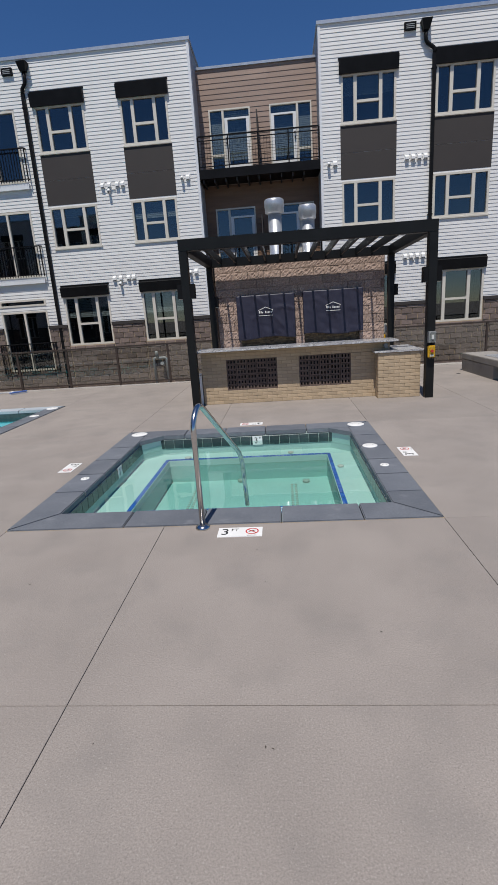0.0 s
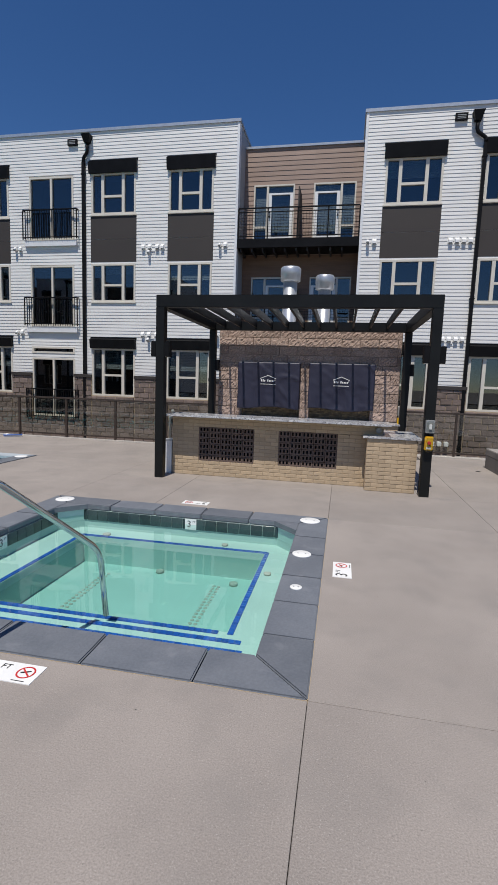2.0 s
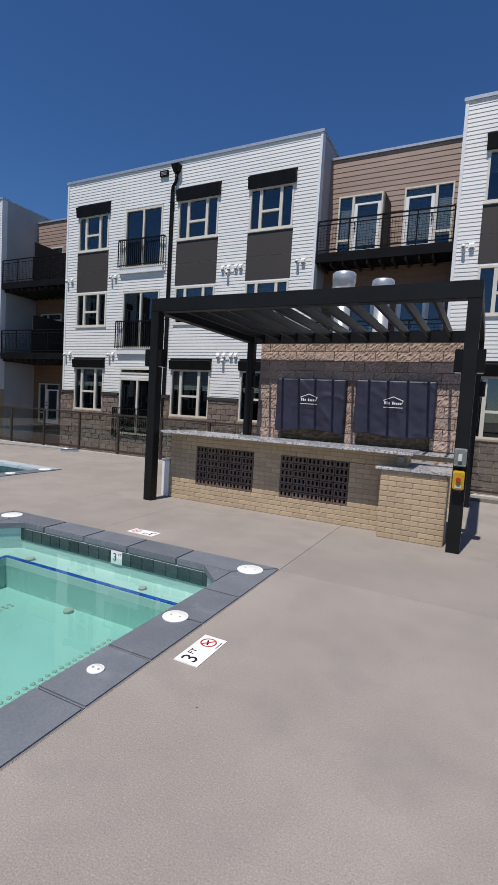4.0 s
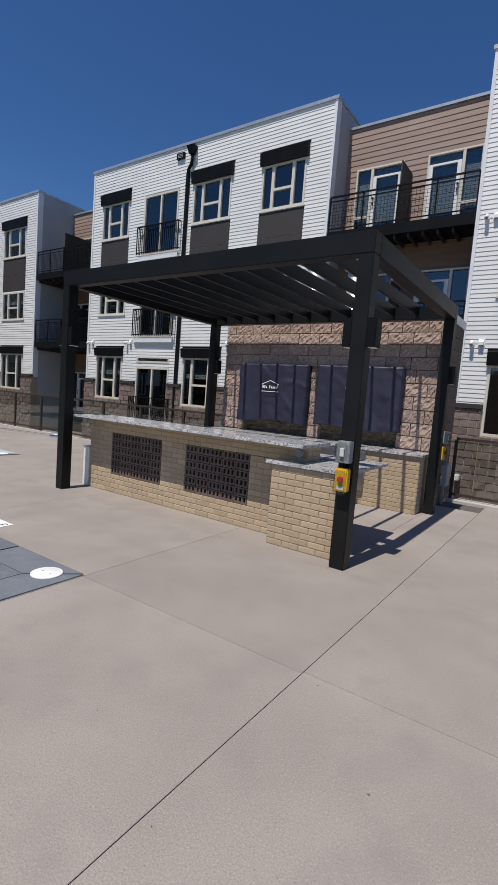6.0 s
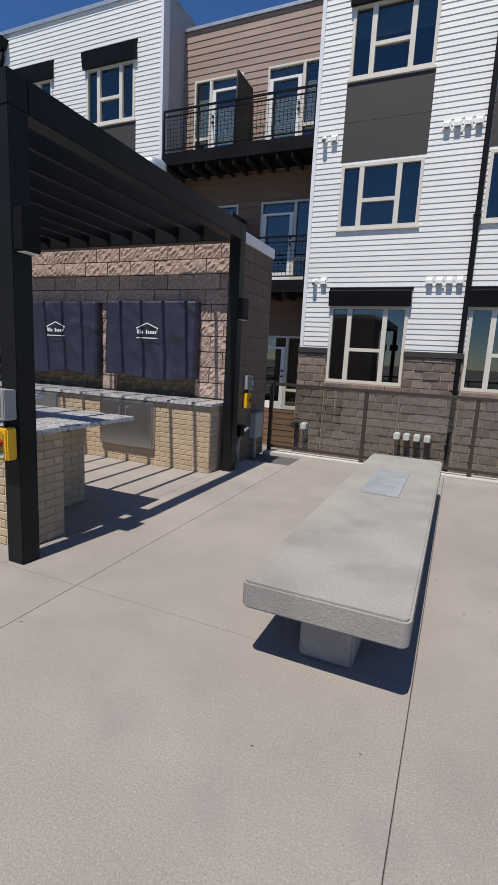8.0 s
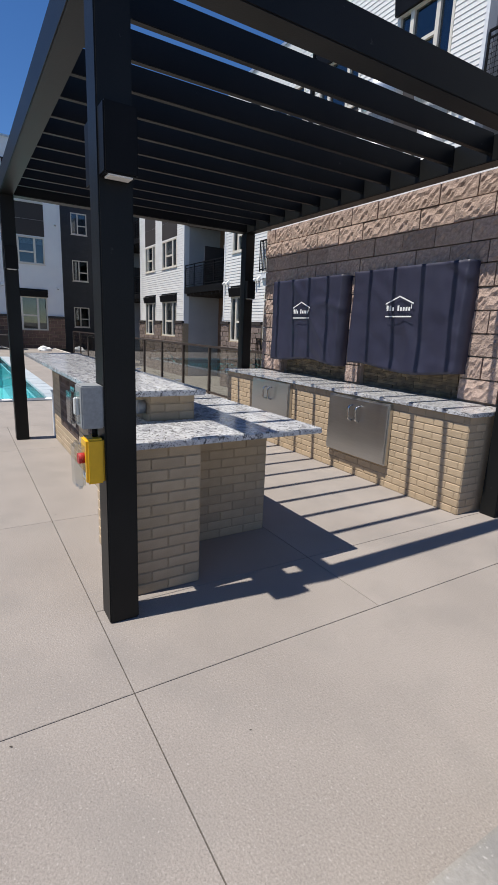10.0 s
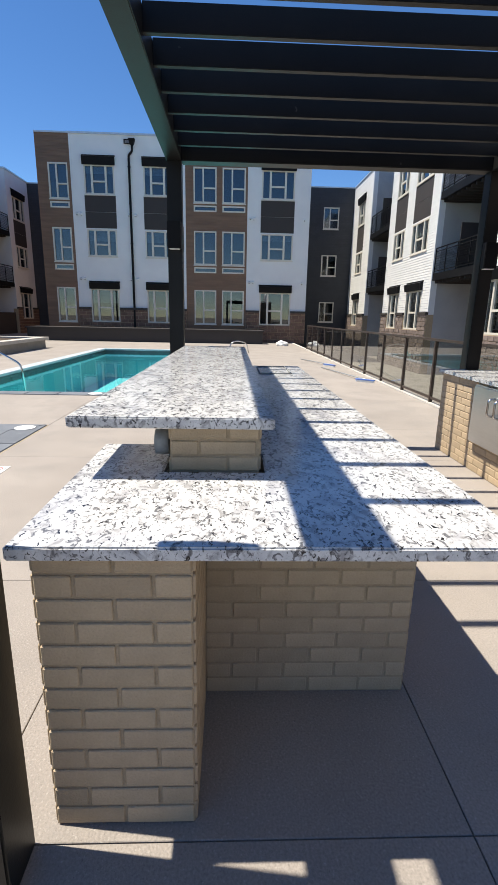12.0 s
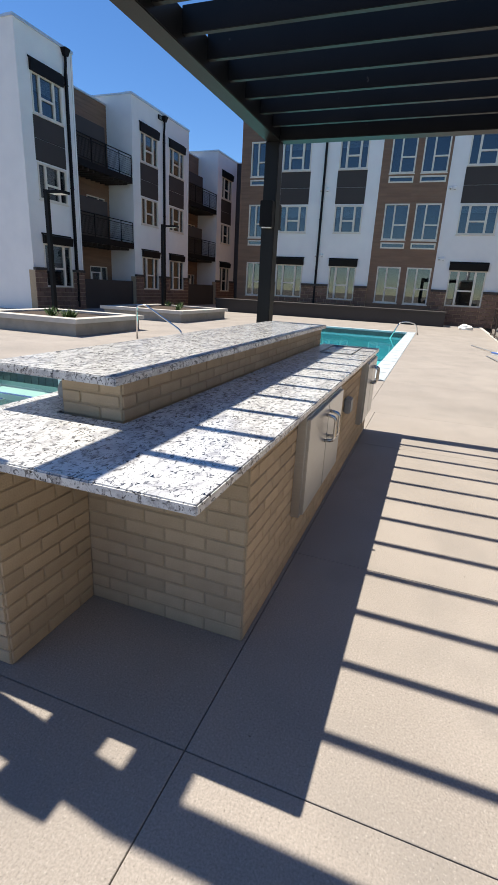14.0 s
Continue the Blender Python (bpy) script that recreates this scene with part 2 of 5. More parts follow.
GLASS = glassy("window_glass", (0.46, 0.52, 0.54), 1.0, 1.9)
RAILGLASS = glassy("railing_glass", (0.84, 0.86, 0.84), 1.0, 1.55)
WATER = glassy("spa_water", (0.64, 0.88, 0.84), 1.0, 1.33, wave=0.05)
DEEPWATER = glassy("deep_spa_water", (0.66, 0.88, 0.86), 0.0, 1.01)
POOLWATER = glassy("pool_water", (0.46, 0.88, 0.93), 1.0, 1.33, wave=0.10)
CLEAR = glassy("clear_plastic", (0.82, 0.84, 0.84), 1.0, 1.3, rough=0.08)


# ---- mesh helpers ----
FACES = ((0, 2, 3, 1), (4, 5, 7, 6), (0, 1, 5, 4), (2, 6, 7, 3), (0, 4, 6, 2), (1, 3, 7, 5))


def box(bm, x0, x1, y0, y1, z0, z1):
    """Adds a box to bm and returns its vertices."""
    x0, x1, y0, y1, z0, z1 = min(x0, x1), max(x0, x1), min(y0, y1), max(y0, y1), min(z0, z1), max(z0, z1)
    v = [bm.verts.new((x, y, z)) for z in (z0, z1) for y in (y0, y1) for x in (x0, x1)]
    for f in FACES:
        bm.faces.new([v[i] for i in f])
    return v


def bevel(bm, width, segments=2):
    bmesh.ops.bevel(bm, geom=list(bm.edges), offset=width, segments=segments, affect="EDGES", clamp_overlap=True)
    return bm


def tube(bm, points, r, seg=12):
    """A round bar along points."""
    rings = []
    pts = [Vector(p) for p in points]
    side = None
    for i, p in enumerate(pts):
        d = (pts[min(i + 1, len(pts) - 1)] - pts[max(i - 1, 0)]).normalized()
        if side is None:
            side = d.orthogonal().normalized()
        side = (side - d * side.dot(d)).normalized()
        up = d.cross(side)
        rings.append([bm.verts.new(p + r * (math.cos(2 * math.pi * j / seg) * side + math.sin(2 * math.pi * j / seg) * up)) for j in range(seg)])
    for a, b in zip(rings, rings[1:]):
        for j in range(seg):
            f = bm.faces.new((a[j], a[(j + 1) % seg], b[(j + 1) % seg], b[j]))
            f.smooth = True
    bm.faces.new(rings[0][::-1])
    bm.faces.new(rings[-1])


def arc(points, radius=0.06, steps=5):
    """Rounds the corners of a line of points."""
    pts = [Vector(p) for p in points]
    out = [pts[0]]
    for a, b, c in zip(pts, pts[1:], pts[2:]):
        r = min(radius, (a - b).length * 0.45, (c - b).length * 0.45)
        p, q = b + (a - b).normalized() * r, b + (c - b).normalized() * r
        for i in range(steps + 1):
            s = i / steps
            out.append(p * (1 - s) ** 2 + b * 2 * s * (1 - s) + q * s * s)
    return out + [pts[-1]]


def lathe(bm, cx, cy, profile, seg=20):
    rings = [[bm.verts.new((cx + r * math.cos(2 * math.pi * j / seg), cy + r * math.sin(2 * math.pi * j / seg), z)) for j in range(seg)] for r, z in profile]
    for a, b in zip(rings, rings[1:]):
        for j in range(seg):
            bm.faces.new((a[j], a[(j + 1) % seg], b[(j + 1) % seg], b[j])).smooth = True
    bm.faces.new(rings[0][::-1])
    bm.faces.new(rings[-1])


def thing(name, label, category, at=(0, 0, 0), group="", kind=""):
    ob = new(name)
    ob.location = at
    ob.empty_display_size = 0.1
    return tagged(ob, label, category, group, kind)


def part(name, bm, material, parent=None, label=""):
    """Links a bmesh, in world coordinates, as one mesh object under a thing or a part."""
    bmesh.ops.recalc_face_normals(bm, faces=list(bm.faces))
    me = bpy.data.meshes.new(name)
    bm.to_mesh(me)
    bm.free()
    me.materials.append(material)
    ob = new(name, me)
    if parent:
        ob.parent = parent
        if parent.type == "EMPTY":
            ob.matrix_parent_inverse = Matrix.Translation(parent.location).inverted()
    return tagged(ob, label)


def bpart(name, parent, material, *boxes, bev=0.0, label=""):
    bm = bmesh.new()
    for b in boxes:
        box(bm, *b)
    if bev:
        bevel(bm, bev)
    return part(name, bm, material, parent, label)


def piece(name, me, parent, m):
    """One of many alike pieces on shared mesh data."""
    ob = new(name, me)
    ob.parent = parent
    base = Matrix.Translation(parent.location).inverted() if parent.type == "EMPTY" else Matrix()
    ob.matrix_parent_inverse = base
    ob.matrix_basis = m
    return ob


def block_mesh(name, w, d, h, bev, material, rough=0.0, seed=1, cuts=3):
    """A brick or block, centred, its front towards -y; rough fronts are broken stone."""
    bm = bmesh.new()
    if rough:
        rnd = random.Random(seed)
        nx, nz = 2 * cuts + 2, cuts
        grid = [[bm.verts.new((w * (i / nx - 0.5), -d / 2 - (0.35 if i in (0, nx) or j in (0, nz) else rnd.uniform(0.0, 1.0)) * rough, h * (j / nz - 0.5)))
                 for i in range(nx + 1)] for j in range(nz + 1)]
        for j in range(nz):
            for i in range(nx):
                bm.faces.new((grid[j][i], grid[j][i + 1], grid[j + 1][i + 1], grid[j + 1][i]))
        back = [bm.verts.new((x * w / 2, d / 2, z * h / 2)) for x, z in ((-1, -1), (1, -1), (1, 1), (-1, 1))]
        edge = [grid[0], [r[-1] for r in grid], grid[-1][::-1], [r[0] for r in grid][::-1]]
        for s, (a, b) in zip(edge, ((0, 1), (1, 2), (2, 3), (3, 0))):
            bm.faces.new([*s[::-1], back[a], back[b]])
    else:
        box(bm, -w / 2, w / 2, -d / 2, d / 2, -h / 2, h / 2)
        bevel(bm, bev, 1)
    bmesh.ops.recalc_face_normals(bm, faces=list(bm.faces))
    me = bpy.data.meshes.new(name)
    bm.to_mesh(me)
    bm.free()
    me.materials.append(material)
    return me


# ---- ground and deck ----
DECK_N = 13.55
bm = bmesh.new()
far = [bm.verts.new((x, y, -1.0)) for x, y in ((-900, -900), (900, -900), (900, 900), (-900, 900))]
hole = [bm.verts.new((x, y, -1.0)) for x, y in ((-25.0, -5.4), (13.9, -5.4), (13.9, 13.4), (-25.0, 13.4))]
for i in range(4):
    bm.faces.new((far[i], far[(i + 1) % 4], hole[(i + 1) % 4], hole[i]))
ground = tagged(part("ground", bm, GROUND), "brown gravel and bare earth around the buildings", "ground", kind="structure")

deck = thing("pavement", "broom-finished tan concrete pool deck with sawn joints", "pavement", kind="structure")
SPA = (-2.40, 1.43, 3.84, 7.50)
POOL = (-17.6, -4.85, 4.10, 10.50)
bpart("sub_base", deck, JOINT, (-40, SPA[0], -12, 4.1, -0.20, -0.025), (SPA[1], 14, -12, 14.05, -0.20, -0.025), (SPA[0], SPA[1], -12, SPA[2], -0.20, -0.025),
      (SPA[0], SPA[1], SPA[3], 14.05, -0.20, -0.025), (-40, POOL[0], 4.1, 13.4, -0.20, -0.025), (POOL[0], POOL[1], 10.5, 13.4, -0.20, -0.025),
      (POOL[1], SPA[0], 4.1, 13.4, -0.20, -0.025))
bpart("deck_edge", deck, CURB, (-25.2, -1.75, 13.40, DECK_N, -1.0, 0.03), (2.80, 14, 14.05, 14.32, -1.0, 0.03), bev=0.01, label="pale concrete kerb below the railing")
rects = []


def cells(x0, x1, *ys):
    for a, b in zip(ys, ys[1:]):
        rects.append((x0, x1, a, b))


cells(5.56, 8.0, -5, -1, 1.87, 3.84, 7.47, 14.05)
cells(8.0, 14.0, -5, 1.87, 7.47, 14.05)
cells(3.47, 5.56, -5, -1, 1.87, 3.84, 7.49, 9.19, 14.05)
cells(1.43, 3.47, -5, -1, 1.87, 3.84, 7.47, 9.19)
cells(1.43, 2.805, 9.19, 10.62, 13.4)
cells(2.805, 3.47, 9.19, 10.62, 13.4)
cells(-0.95, 1.43, -5, -1, 1.87, 3.84)
cells(-0.95, 1.43, 7.50, 9.19, 10.62, 13.4)
cells(-2.40, -0.95, -5, -1, 1.87, 3.84)
cells(-2.40, -0.95, 7.50, 9.19, 10.62, 13.4)
cells(-4.85, -2.40, -5, -1, 1.87, 4.1, 7.5, 10.5, 13.4)
for i in range(4):
    x = -17.6 + i * 3.1875
    cells(x, x + 3.1875, -5, -1, 1.87, 4.1)
    cells(x, x + 3.1875, 10.5, 13.4)
for i in range(3):
    cells(-25.2 + i * 2.5333, -22.667 + i * 2.5333, -5, -1, 1.87, 4.1, 7.5, 10.5, 13.4)
cells(-40, -25.2, -12, 13.4)
cells(-25.2, 14, -12, -5)
for x0, x1, y0, y1 in rects:
    bm = bmesh.new()
    g = 0.002
    box(bm, x0 + g, x1 - g, y0 + g, y1 - g, -0.09, 0.0)
    bmesh.ops.bevel(bm, geom=[e for e in bm.edges if all(v.co.z > -0.01 for v in e.verts)], offset=0.002, segments=1, affect="EDGES")
    part("slab", bm, CONC, deck)


# ---- buildings ----
class Facade:
    """A wall seen from the court: u runs along it, d out of it, z up."""

    def __init__(self, ox, oy, du, dn):
        self.o, self.u, self.n = Vector((ox, oy, 0)), Vector((*du, 0)), Vector((*dn, 0))

    def p(self, u, d, z):
        return self.o + self.u * u + self.n * d + Vector((0, 0, z))

    def box(self, bm, u0, u1, d0, d1, z0, z1):
        a, b = self.p(u0, d0, z0), self.p(u1, d1, z1)
        return box(bm, a.x, b.x, a.y, b.y, a.z, b.z)

    def part(self, name, parent, material, *boxes, bev=0.0, label=""):
        if name in ("mortar", "base_cap", "side_wall", "corner_board", "side_cap", "joist", "louvre", "base_wall", "dark_panel", "wall") and len(boxes) > 1:
            return [self.part(name, parent, material, x, bev=bev, label=label) for x in boxes][0]
        bm = bmesh.new()
        for b in boxes:
            self.box(bm, *b)
        if bev:
            bevel(bm, bev)
        return part(name, bm, material, parent, label)


def split(u0, u1, z0, z1, holes):
    """Rectangles that fill a wall around its openings."""
    us = sorted({u0, u1, *(min(max(h[i], u0), u1) for h in holes for i in (0, 1))})
    out = []
    for a, b in zip(us, us[1:]):
        if b - a < 1e-4:
            continue
        mid, z = (a + b) / 2, z0
        for h in sorted((h for h in holes if h[0] < mid < h[1] and h[2] < z1 and h[3] > z0), key=lambda h: h[2]):
            if h[2] > z:
                out.append((a, b, z, min(h[2], z1)))
            z = max(z, h[3])
        if z < z1:
            out.append((a, b, z, z1))
    return out


def siding(f, parent, material, u0, u1, z0, z1, holes, d=0.0, course=0.118, name="siding", lap=0.013):
    """Lap boards around the openings, each with its butt edge proud of the one below."""
    bm = bmesh.new()
    for a, b, c, e in split(u0, u1, z0, z1, holes):
        i = math.floor(c / course)
        while i * course < e - 1e-4:
            lo, hi = max(c, i * course), min(e, (i + 1) * course)
            t0, t1 = (lo - i * course) / course, (hi - i * course) / course
            q = [f.p(a, d + lap * (1 - t0) + 0.004, lo), f.p(b, d + lap * (1 - t0) + 0.004, lo), f.p(b, d + lap * (1 - t1) + 0.004, hi), f.p(a, d + lap * (1 - t1) + 0.004, hi),
                 f.p(a, d, lo), f.p(b, d, lo)]
            v = [bm.verts.new(x) for x in q]
            bm.faces.new((v[0], v[1], v[2], v[3]))
            bm.faces.new((v[4], v[5], v[1], v[0]))
            i += 1
    ob = part(name, bm, material, parent)
    return tagged(ob, kind="stuff")


def walls(f, parent, material, u0, u1, z0, z1, holes, d0, d1, name="wall"):
    return f.part(name, parent, material, *[(a, b, d0, d1, c, e) for a, b, c, e in split(u0, u1, z0, z1, holes)])


def stone_base(f, parent, u0, u1, z0, z1, holes, d=0.10, material=STONEB, bw=0.40, bh=0.20, seed=3):
    """Split-face blocks with raked joints, joined, on the lower wall."""
    rnd = random.Random(seed)
    bm = bmesh.new()
    for a, b, c, e in split(u0, u1, z0, z1, holes):
        j = math.floor(c / bh)
        while j * bh < e - 0.02:
            lo, hi = max(c, j * bh), min(e, (j + 1) * bh)
            i = math.floor(a / bw) - 1
            off = bw / 2 if j % 2 else 0
            while i * bw + off < b:
                l, r = max(a, i * bw + off), min(b, (i + 1) * bw + off)
                if r - l > 0.03 and hi - lo > 0.03:
                    g, k, s = 0.006, 0.018, d + rnd.uniform(-0.012, 0.012)
                    o = [bm.verts.new(f.p(x, d - 0.03, z)) for x, z in ((l + g, lo + g), (r - g, lo + g), (r - g, hi - g), (l + g, hi - g))]
                    q = [bm.verts.new(f.p(x, s + rnd.uniform(0, 0.012), z)) for x, z in ((l + k, lo + k), (r - k, lo + k), (r - k, hi - k), (l + k, hi - k))]
                    bm.faces.new(q)
                    for n in range(4):
                        bm.faces.new((o[n], o[(n + 1) % 4], q[(n + 1) % 4], q[n]))
                i += 1
            j += 1
    tagged(part("stone_base", bm, material, parent, "brown split-face block base"), kind="stuff")
    walls(f, parent, MORTAR, u0, u1, z0, z1, holes, 0.0, d - 0.022, "mortar")


COUNT = {"window": 0, "door": 0}


def window(f, u0, u1, z0, z1, style="triple", blind=0.0, d=0.0):
    """A window with frame, mullions, panes and an added dark-coloured box for the room."""
    COUNT["window"] += 1
    w = thing("window_%d" % COUNT["window"], "almond-framed apartment window with dark glass panes", "window", f.p((u0 + u1) / 2, 0, z0), kind="structure")
    t, dp0, dp1 = 0.07, d - 0.09, d + 0.028
    bars = [(u0, u1, dp0, dp1, z0, z0 + t), (u0, u1, dp0, dp1, z1 - t, z1), (u0, u0 + t, dp0, dp1, z0 + t, z1 - t), (u1 - t, u1, dp0, dp1, z0 + t, z1 - t)]
    panes = []
    W = u1 - u0
    if style == "triple":
        m1, m2, zm = u0 + 0.26 * W, u0 + 0.72 * W, z0 + 0.44 * (z1 - z0)
        m = 0.055
        bars += [(m1 - m, m1 + m, dp0, dp1 - 0.004, z0 + t, z1 - t), (m2 - m, m2 + m, dp0, dp1 - 0.004, z0 + t, z1 - t), (m1 + m, m2 - m, dp0, dp1 - 0.008, zm - 0.04, zm + 0.04)]
        panes = [(u0 + t, m1 - m, z0 + t, z1 - t), (m1 + m, m2 - m, z0 + t, zm - 0.04), (m1 + m, m2 - m, zm + 0.04, z1 - t), (m2 + m, u1 - t, z0 + t, z1 - t)]
    elif style == "double":
        m1, zm, m = u0 + 0.42 * W, z0 + 0.42 * (z1 - z0), 0.04
        bars += [(m1 - m, m1 + m, dp0, dp1 - 0.004, z0 + t, z1 - t), (m1 + m, u1 - t, dp0, dp1 - 0.008, zm - 0.035, zm + 0.035)]
        panes = [(u0 + t, m1 - m, z0 + t, z1 - t), (m1 + m, u1 - t, z0 + t, zm - 0.035), (m1 + m, u1 - t, zm + 0.035, z1 - t)]
    elif style == "slider":
        m1, m = (u0 + u1) / 2, 0.04
        bars += [(m1 - m, m1 + m, dp0, dp1 - 0.004, z0 + t, z1 - t)]
        panes = [(u0 + t, m1 - m, z0 + t, z1 - t), (m1 + m, u1 - t, z0 + t, z1 - t)]
    elif style in ("patio", "patio_mirrored"):
        t = 0.05
        bars = [(u0, u1, dp0, dp1, z1 - t, z1), (u0, u0 + t, dp0, dp1, z0, z1 - t), (u1 - t, u1, dp0, dp1, z0, z1 - t)]
        zt, zs = z1 - 0.30, z0 + 0.55
        m1 = u0 + 0.34 * W if style == "patio" else u1 - 0.34 * W
        l0, l1, w0, w1 = (m1 + 0.05, u1 - t, u0 + t, m1 - 0.03) if style == "patio" else (u0 + t, m1 - 0.05, m1 + 0.03, u1 - t)
        bars += [(m1 - 0.04, m1 + 0.04, dp0, dp1 - 0.004, z0, z1 - t), (w0, w1, dp0, dp1 - 0.008, zs - 0.035, zs + 0.035), (w0, w1, dp0, dp1 - 0.008, z0, z0 + 0.1)]
        f.part("door_leaf", w, WHITE, (l0, l0 + 0.11, dp0, dp1 - 0.006, z0, zt), (l1 - 0.11, l1, dp0, dp1 - 0.006, z0, zt), (l0 + 0.11, l1 - 0.11, dp0, dp1 - 0.006, z0, z0 + 0.2),
               (l0 + 0.11, l1 - 0.11, dp0, dp1 - 0.006, zt - 0.06, zt), label="white glazed balcony door")
        h = l0 + 0.05 if style == "patio" else l1 - 0.05
        for z in (z0 + 0.92, z0 + 1.08):
            f.part("door_handle", w, INK_SHADE, (h - 0.025, h + 0.025, dp1 - 0.006, dp1 + 0.05, z - 0.025, z + 0.025), label="black knob")
        panes = [(l0 + 0.11, l1 - 0.11, z0 + 0.2, zt - 0.06), (l0, l1, zt, z1 - t), (w0, w1, z0 + 0.1, zs - 0.035), (w0, w1, zs + 0.035, z1 - t)]
    else:
        panes = [(u0 + t, u1 - t, z0 + t, z1 - t)]
    f.part("window_frame", w, VINYL, *bars)
    for a, b, c, e in panes:
        g = f.part("pane", w, GLASS, (a, b, d - 0.05, d - 0.042, c, e))
        g.visible_shadow = False
    if style in ("triple", "double"):
        f.part("window_sill", w, VINYL, (u0 - 0.03, u1 + 0.03, d + 0.0, d + 0.055, z0 - 0.05, z0), bev=0.004)
    # shallow added box; its dark colour imitates an unlit room
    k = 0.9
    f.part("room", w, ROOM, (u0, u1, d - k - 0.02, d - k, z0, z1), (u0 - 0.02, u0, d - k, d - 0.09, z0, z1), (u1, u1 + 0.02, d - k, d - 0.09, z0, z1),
           (u0, u1, d - k, d - 0.09, z1, z1 + 0.02), (u0, u1, d - k, d - 0.09, z0 - 0.02, z0), label="added shallow room box, its dimness put into the dark colour")
    if blind:
        n = max(3, int(blind * (z1 - z0) / 0.06))
        f.part("blind", w, BLIND, *[(u0 + t, u1 - t, d - 0.16, d - 0.13, z1 - t - 0.06 * (i + 1) + 0.012, z1 - t - 0.06 * i) for i in range(n)], label="partly lowered white slat blind")
    return w


def awning(f, u0, u1, z0, z1, deep=0.17):
    """A sloped black metal canopy over a window."""
    a = thing("awning", "black sheet-metal canopy fixed above a window", "awning", f.p((u0 + u1) / 2, 0, z0), "window canopies")
    bm = bmesh.new()
    q = [(u, d, z) for u in (u0, u1) for d, z in ((0.03, z0 - 0.02), (deep - 0.05, z0 - 0.03), (deep, z1 - 0.05), (0.03, z1))]
    v = [bm.verts.new(f.p(*x)) for x in q]
    for s in ((0, 1, 2, 3), (7, 6, 5, 4), (1, 5, 6, 2), (2, 6, 7, 3), (0, 4, 5, 1), (3, 7, 4, 0)):
        bm.faces.new([v[i] for i in s])
    part("canopy", bm, BLACK, a)
    f.part("back_flashing", a, BLACK, (u0 - 0.02, u1 + 0.02, 0.0, 0.03, z1 - 0.01, z1 + 0.05))
    return a


def rail(f, parent, u0, u1, d, z0, z1, gap=0.105, material=BLACK, back=None):
    """Picket railing; with back, it returns to the wall on both sides."""
    f.part("top_rail", parent, material, (u0, u1, d - 0.025, d + 0.025, z1 - 0.04, z1))
    f.part("bottom_rail", parent, material, (u0, u1, d - 0.015, d + 0.015, z0 + 0.06, z0 + 0.09))
    n = max(2, round((u1 - u0) / gap))
    for i in range(n + 1):
        u = u0 + (u1 - u0) * i / n
        f.part("post" if i in (0, n) else "baluster", parent, material, (u - (0.02 if i in (0, n) else 0.009), u + (0.02 if i in (0, n) else 0.009), d - 0.012, d + 0.012, z0, z1 - 0.04))
    if back is not None:
        for u in (u0, u1):
            f.part("side_rail", parent, material, (u - 0.02, u + 0.02, back, d - 0.025, z1 - 0.04, z1))
            f.part("side_rail", parent, material, (u - 0.015, u + 0.015, back, d - 0.015, z0 + 0.06, z0 + 0.09),
                   *[(u - 0.009, u + 0.009, back + 0.1 * j, back + 0.1 * j + 0.018, z0 + 0.09, z1 - 0.04) for j in range(1, int((d - back) / 0.1))])


def mesh_rail(f, parent, u0, u1, d, z0, z1):
    """Balcony guard: doubled top rail, posts and a square wire mesh."""
    f.part("top_rail", parent, BLACK, (u0, u1, d - 0.025, d + 0.025, z1 - 0.04, z1))
    f.part("second_rail", parent, BLACK, (u0, u1, d - 0.015, d + 0.015, z1 - 0.17, z1 - 0.14))
    f.part("bottom_rail", parent, BLACK, (u0, u1, d - 0.015, d + 0.015, z0 + 0.08, z0 + 0.11))
    n = max(2, round((u1 - u0) / 1.05))
    for i in range(n + 1):
        u = u0 + (u1 - u0) * i / n
        f.part("post", parent, BLACK, (u - 0.022, u + 0.022, d - 0.0145, d + 0.0145, z0, z1 - 0.04))
    k = round((u1 - u0) / 0.1)
    wires = [(u0 + (u1 - u0) * i / k - 0.004, u0 + (u1 - u0) * i / k + 0.004, d - 0.004, d + 0.004, z0 + 0.11, z1 - 0.17) for i in range(1, k)]
    wires += [(u0, u1, d - 0.0035, d + 0.0035, z0 + 0.11 + 0.1 * i - 0.004, z0 + 0.11 + 0.1 * i + 0.004) for i in range(1, 8)]
    tagged(f.part("wire_mesh", parent, BLACK, *wires), kind="stuff")


def downspout(f, u, z0, z1, jog=0.0):
    d = thing("downspout", "black square metal downspout with a conductor head", "downspout", f.p(u, 0.08, z0), "downspouts")
    bm = bmesh.new()
    f.box(bm, u - 0.055, u + 0.055, 0.03, 0.13, z0, z1 - 0.75)
    part("pipe", bm, BLACK, d)
    bm = bmesh.new()
    tube(bm, arc([f.p(u, 0.08, z1 - 0.76), f.p(u, 0.08, z1 - 0.62), f.p(u - jog, 0.11, z1 - 0.42), f.p(u - jog, 0.11, z1 - 0.1)], 0.1), 0.06, 8)
    part("elbow", bm, BLACK, d)
    bm = bmesh.new()
    v = f.box(bm, u - jog - 0.17, u - jog + 0.17, 0.0, 0.28, z1 - 0.12, z1 + 0.16)
    for x in v[:4]:
        x.co = f.p(u - jog, 0.1, 0) * 0.45 + x.co * 0.55 + Vector((0, 0, (z1 - 0.12) * 0.45))
    part("conductor_head", bm, BLACK, d)
    for z in (z0 + 0.6, (z0 + z1) / 2, z1 - 1.2):
        f.part("strap", d, BLACK, (u - 0.08, u + 0.08, 0.025, 0.136, z, z + 0.04))


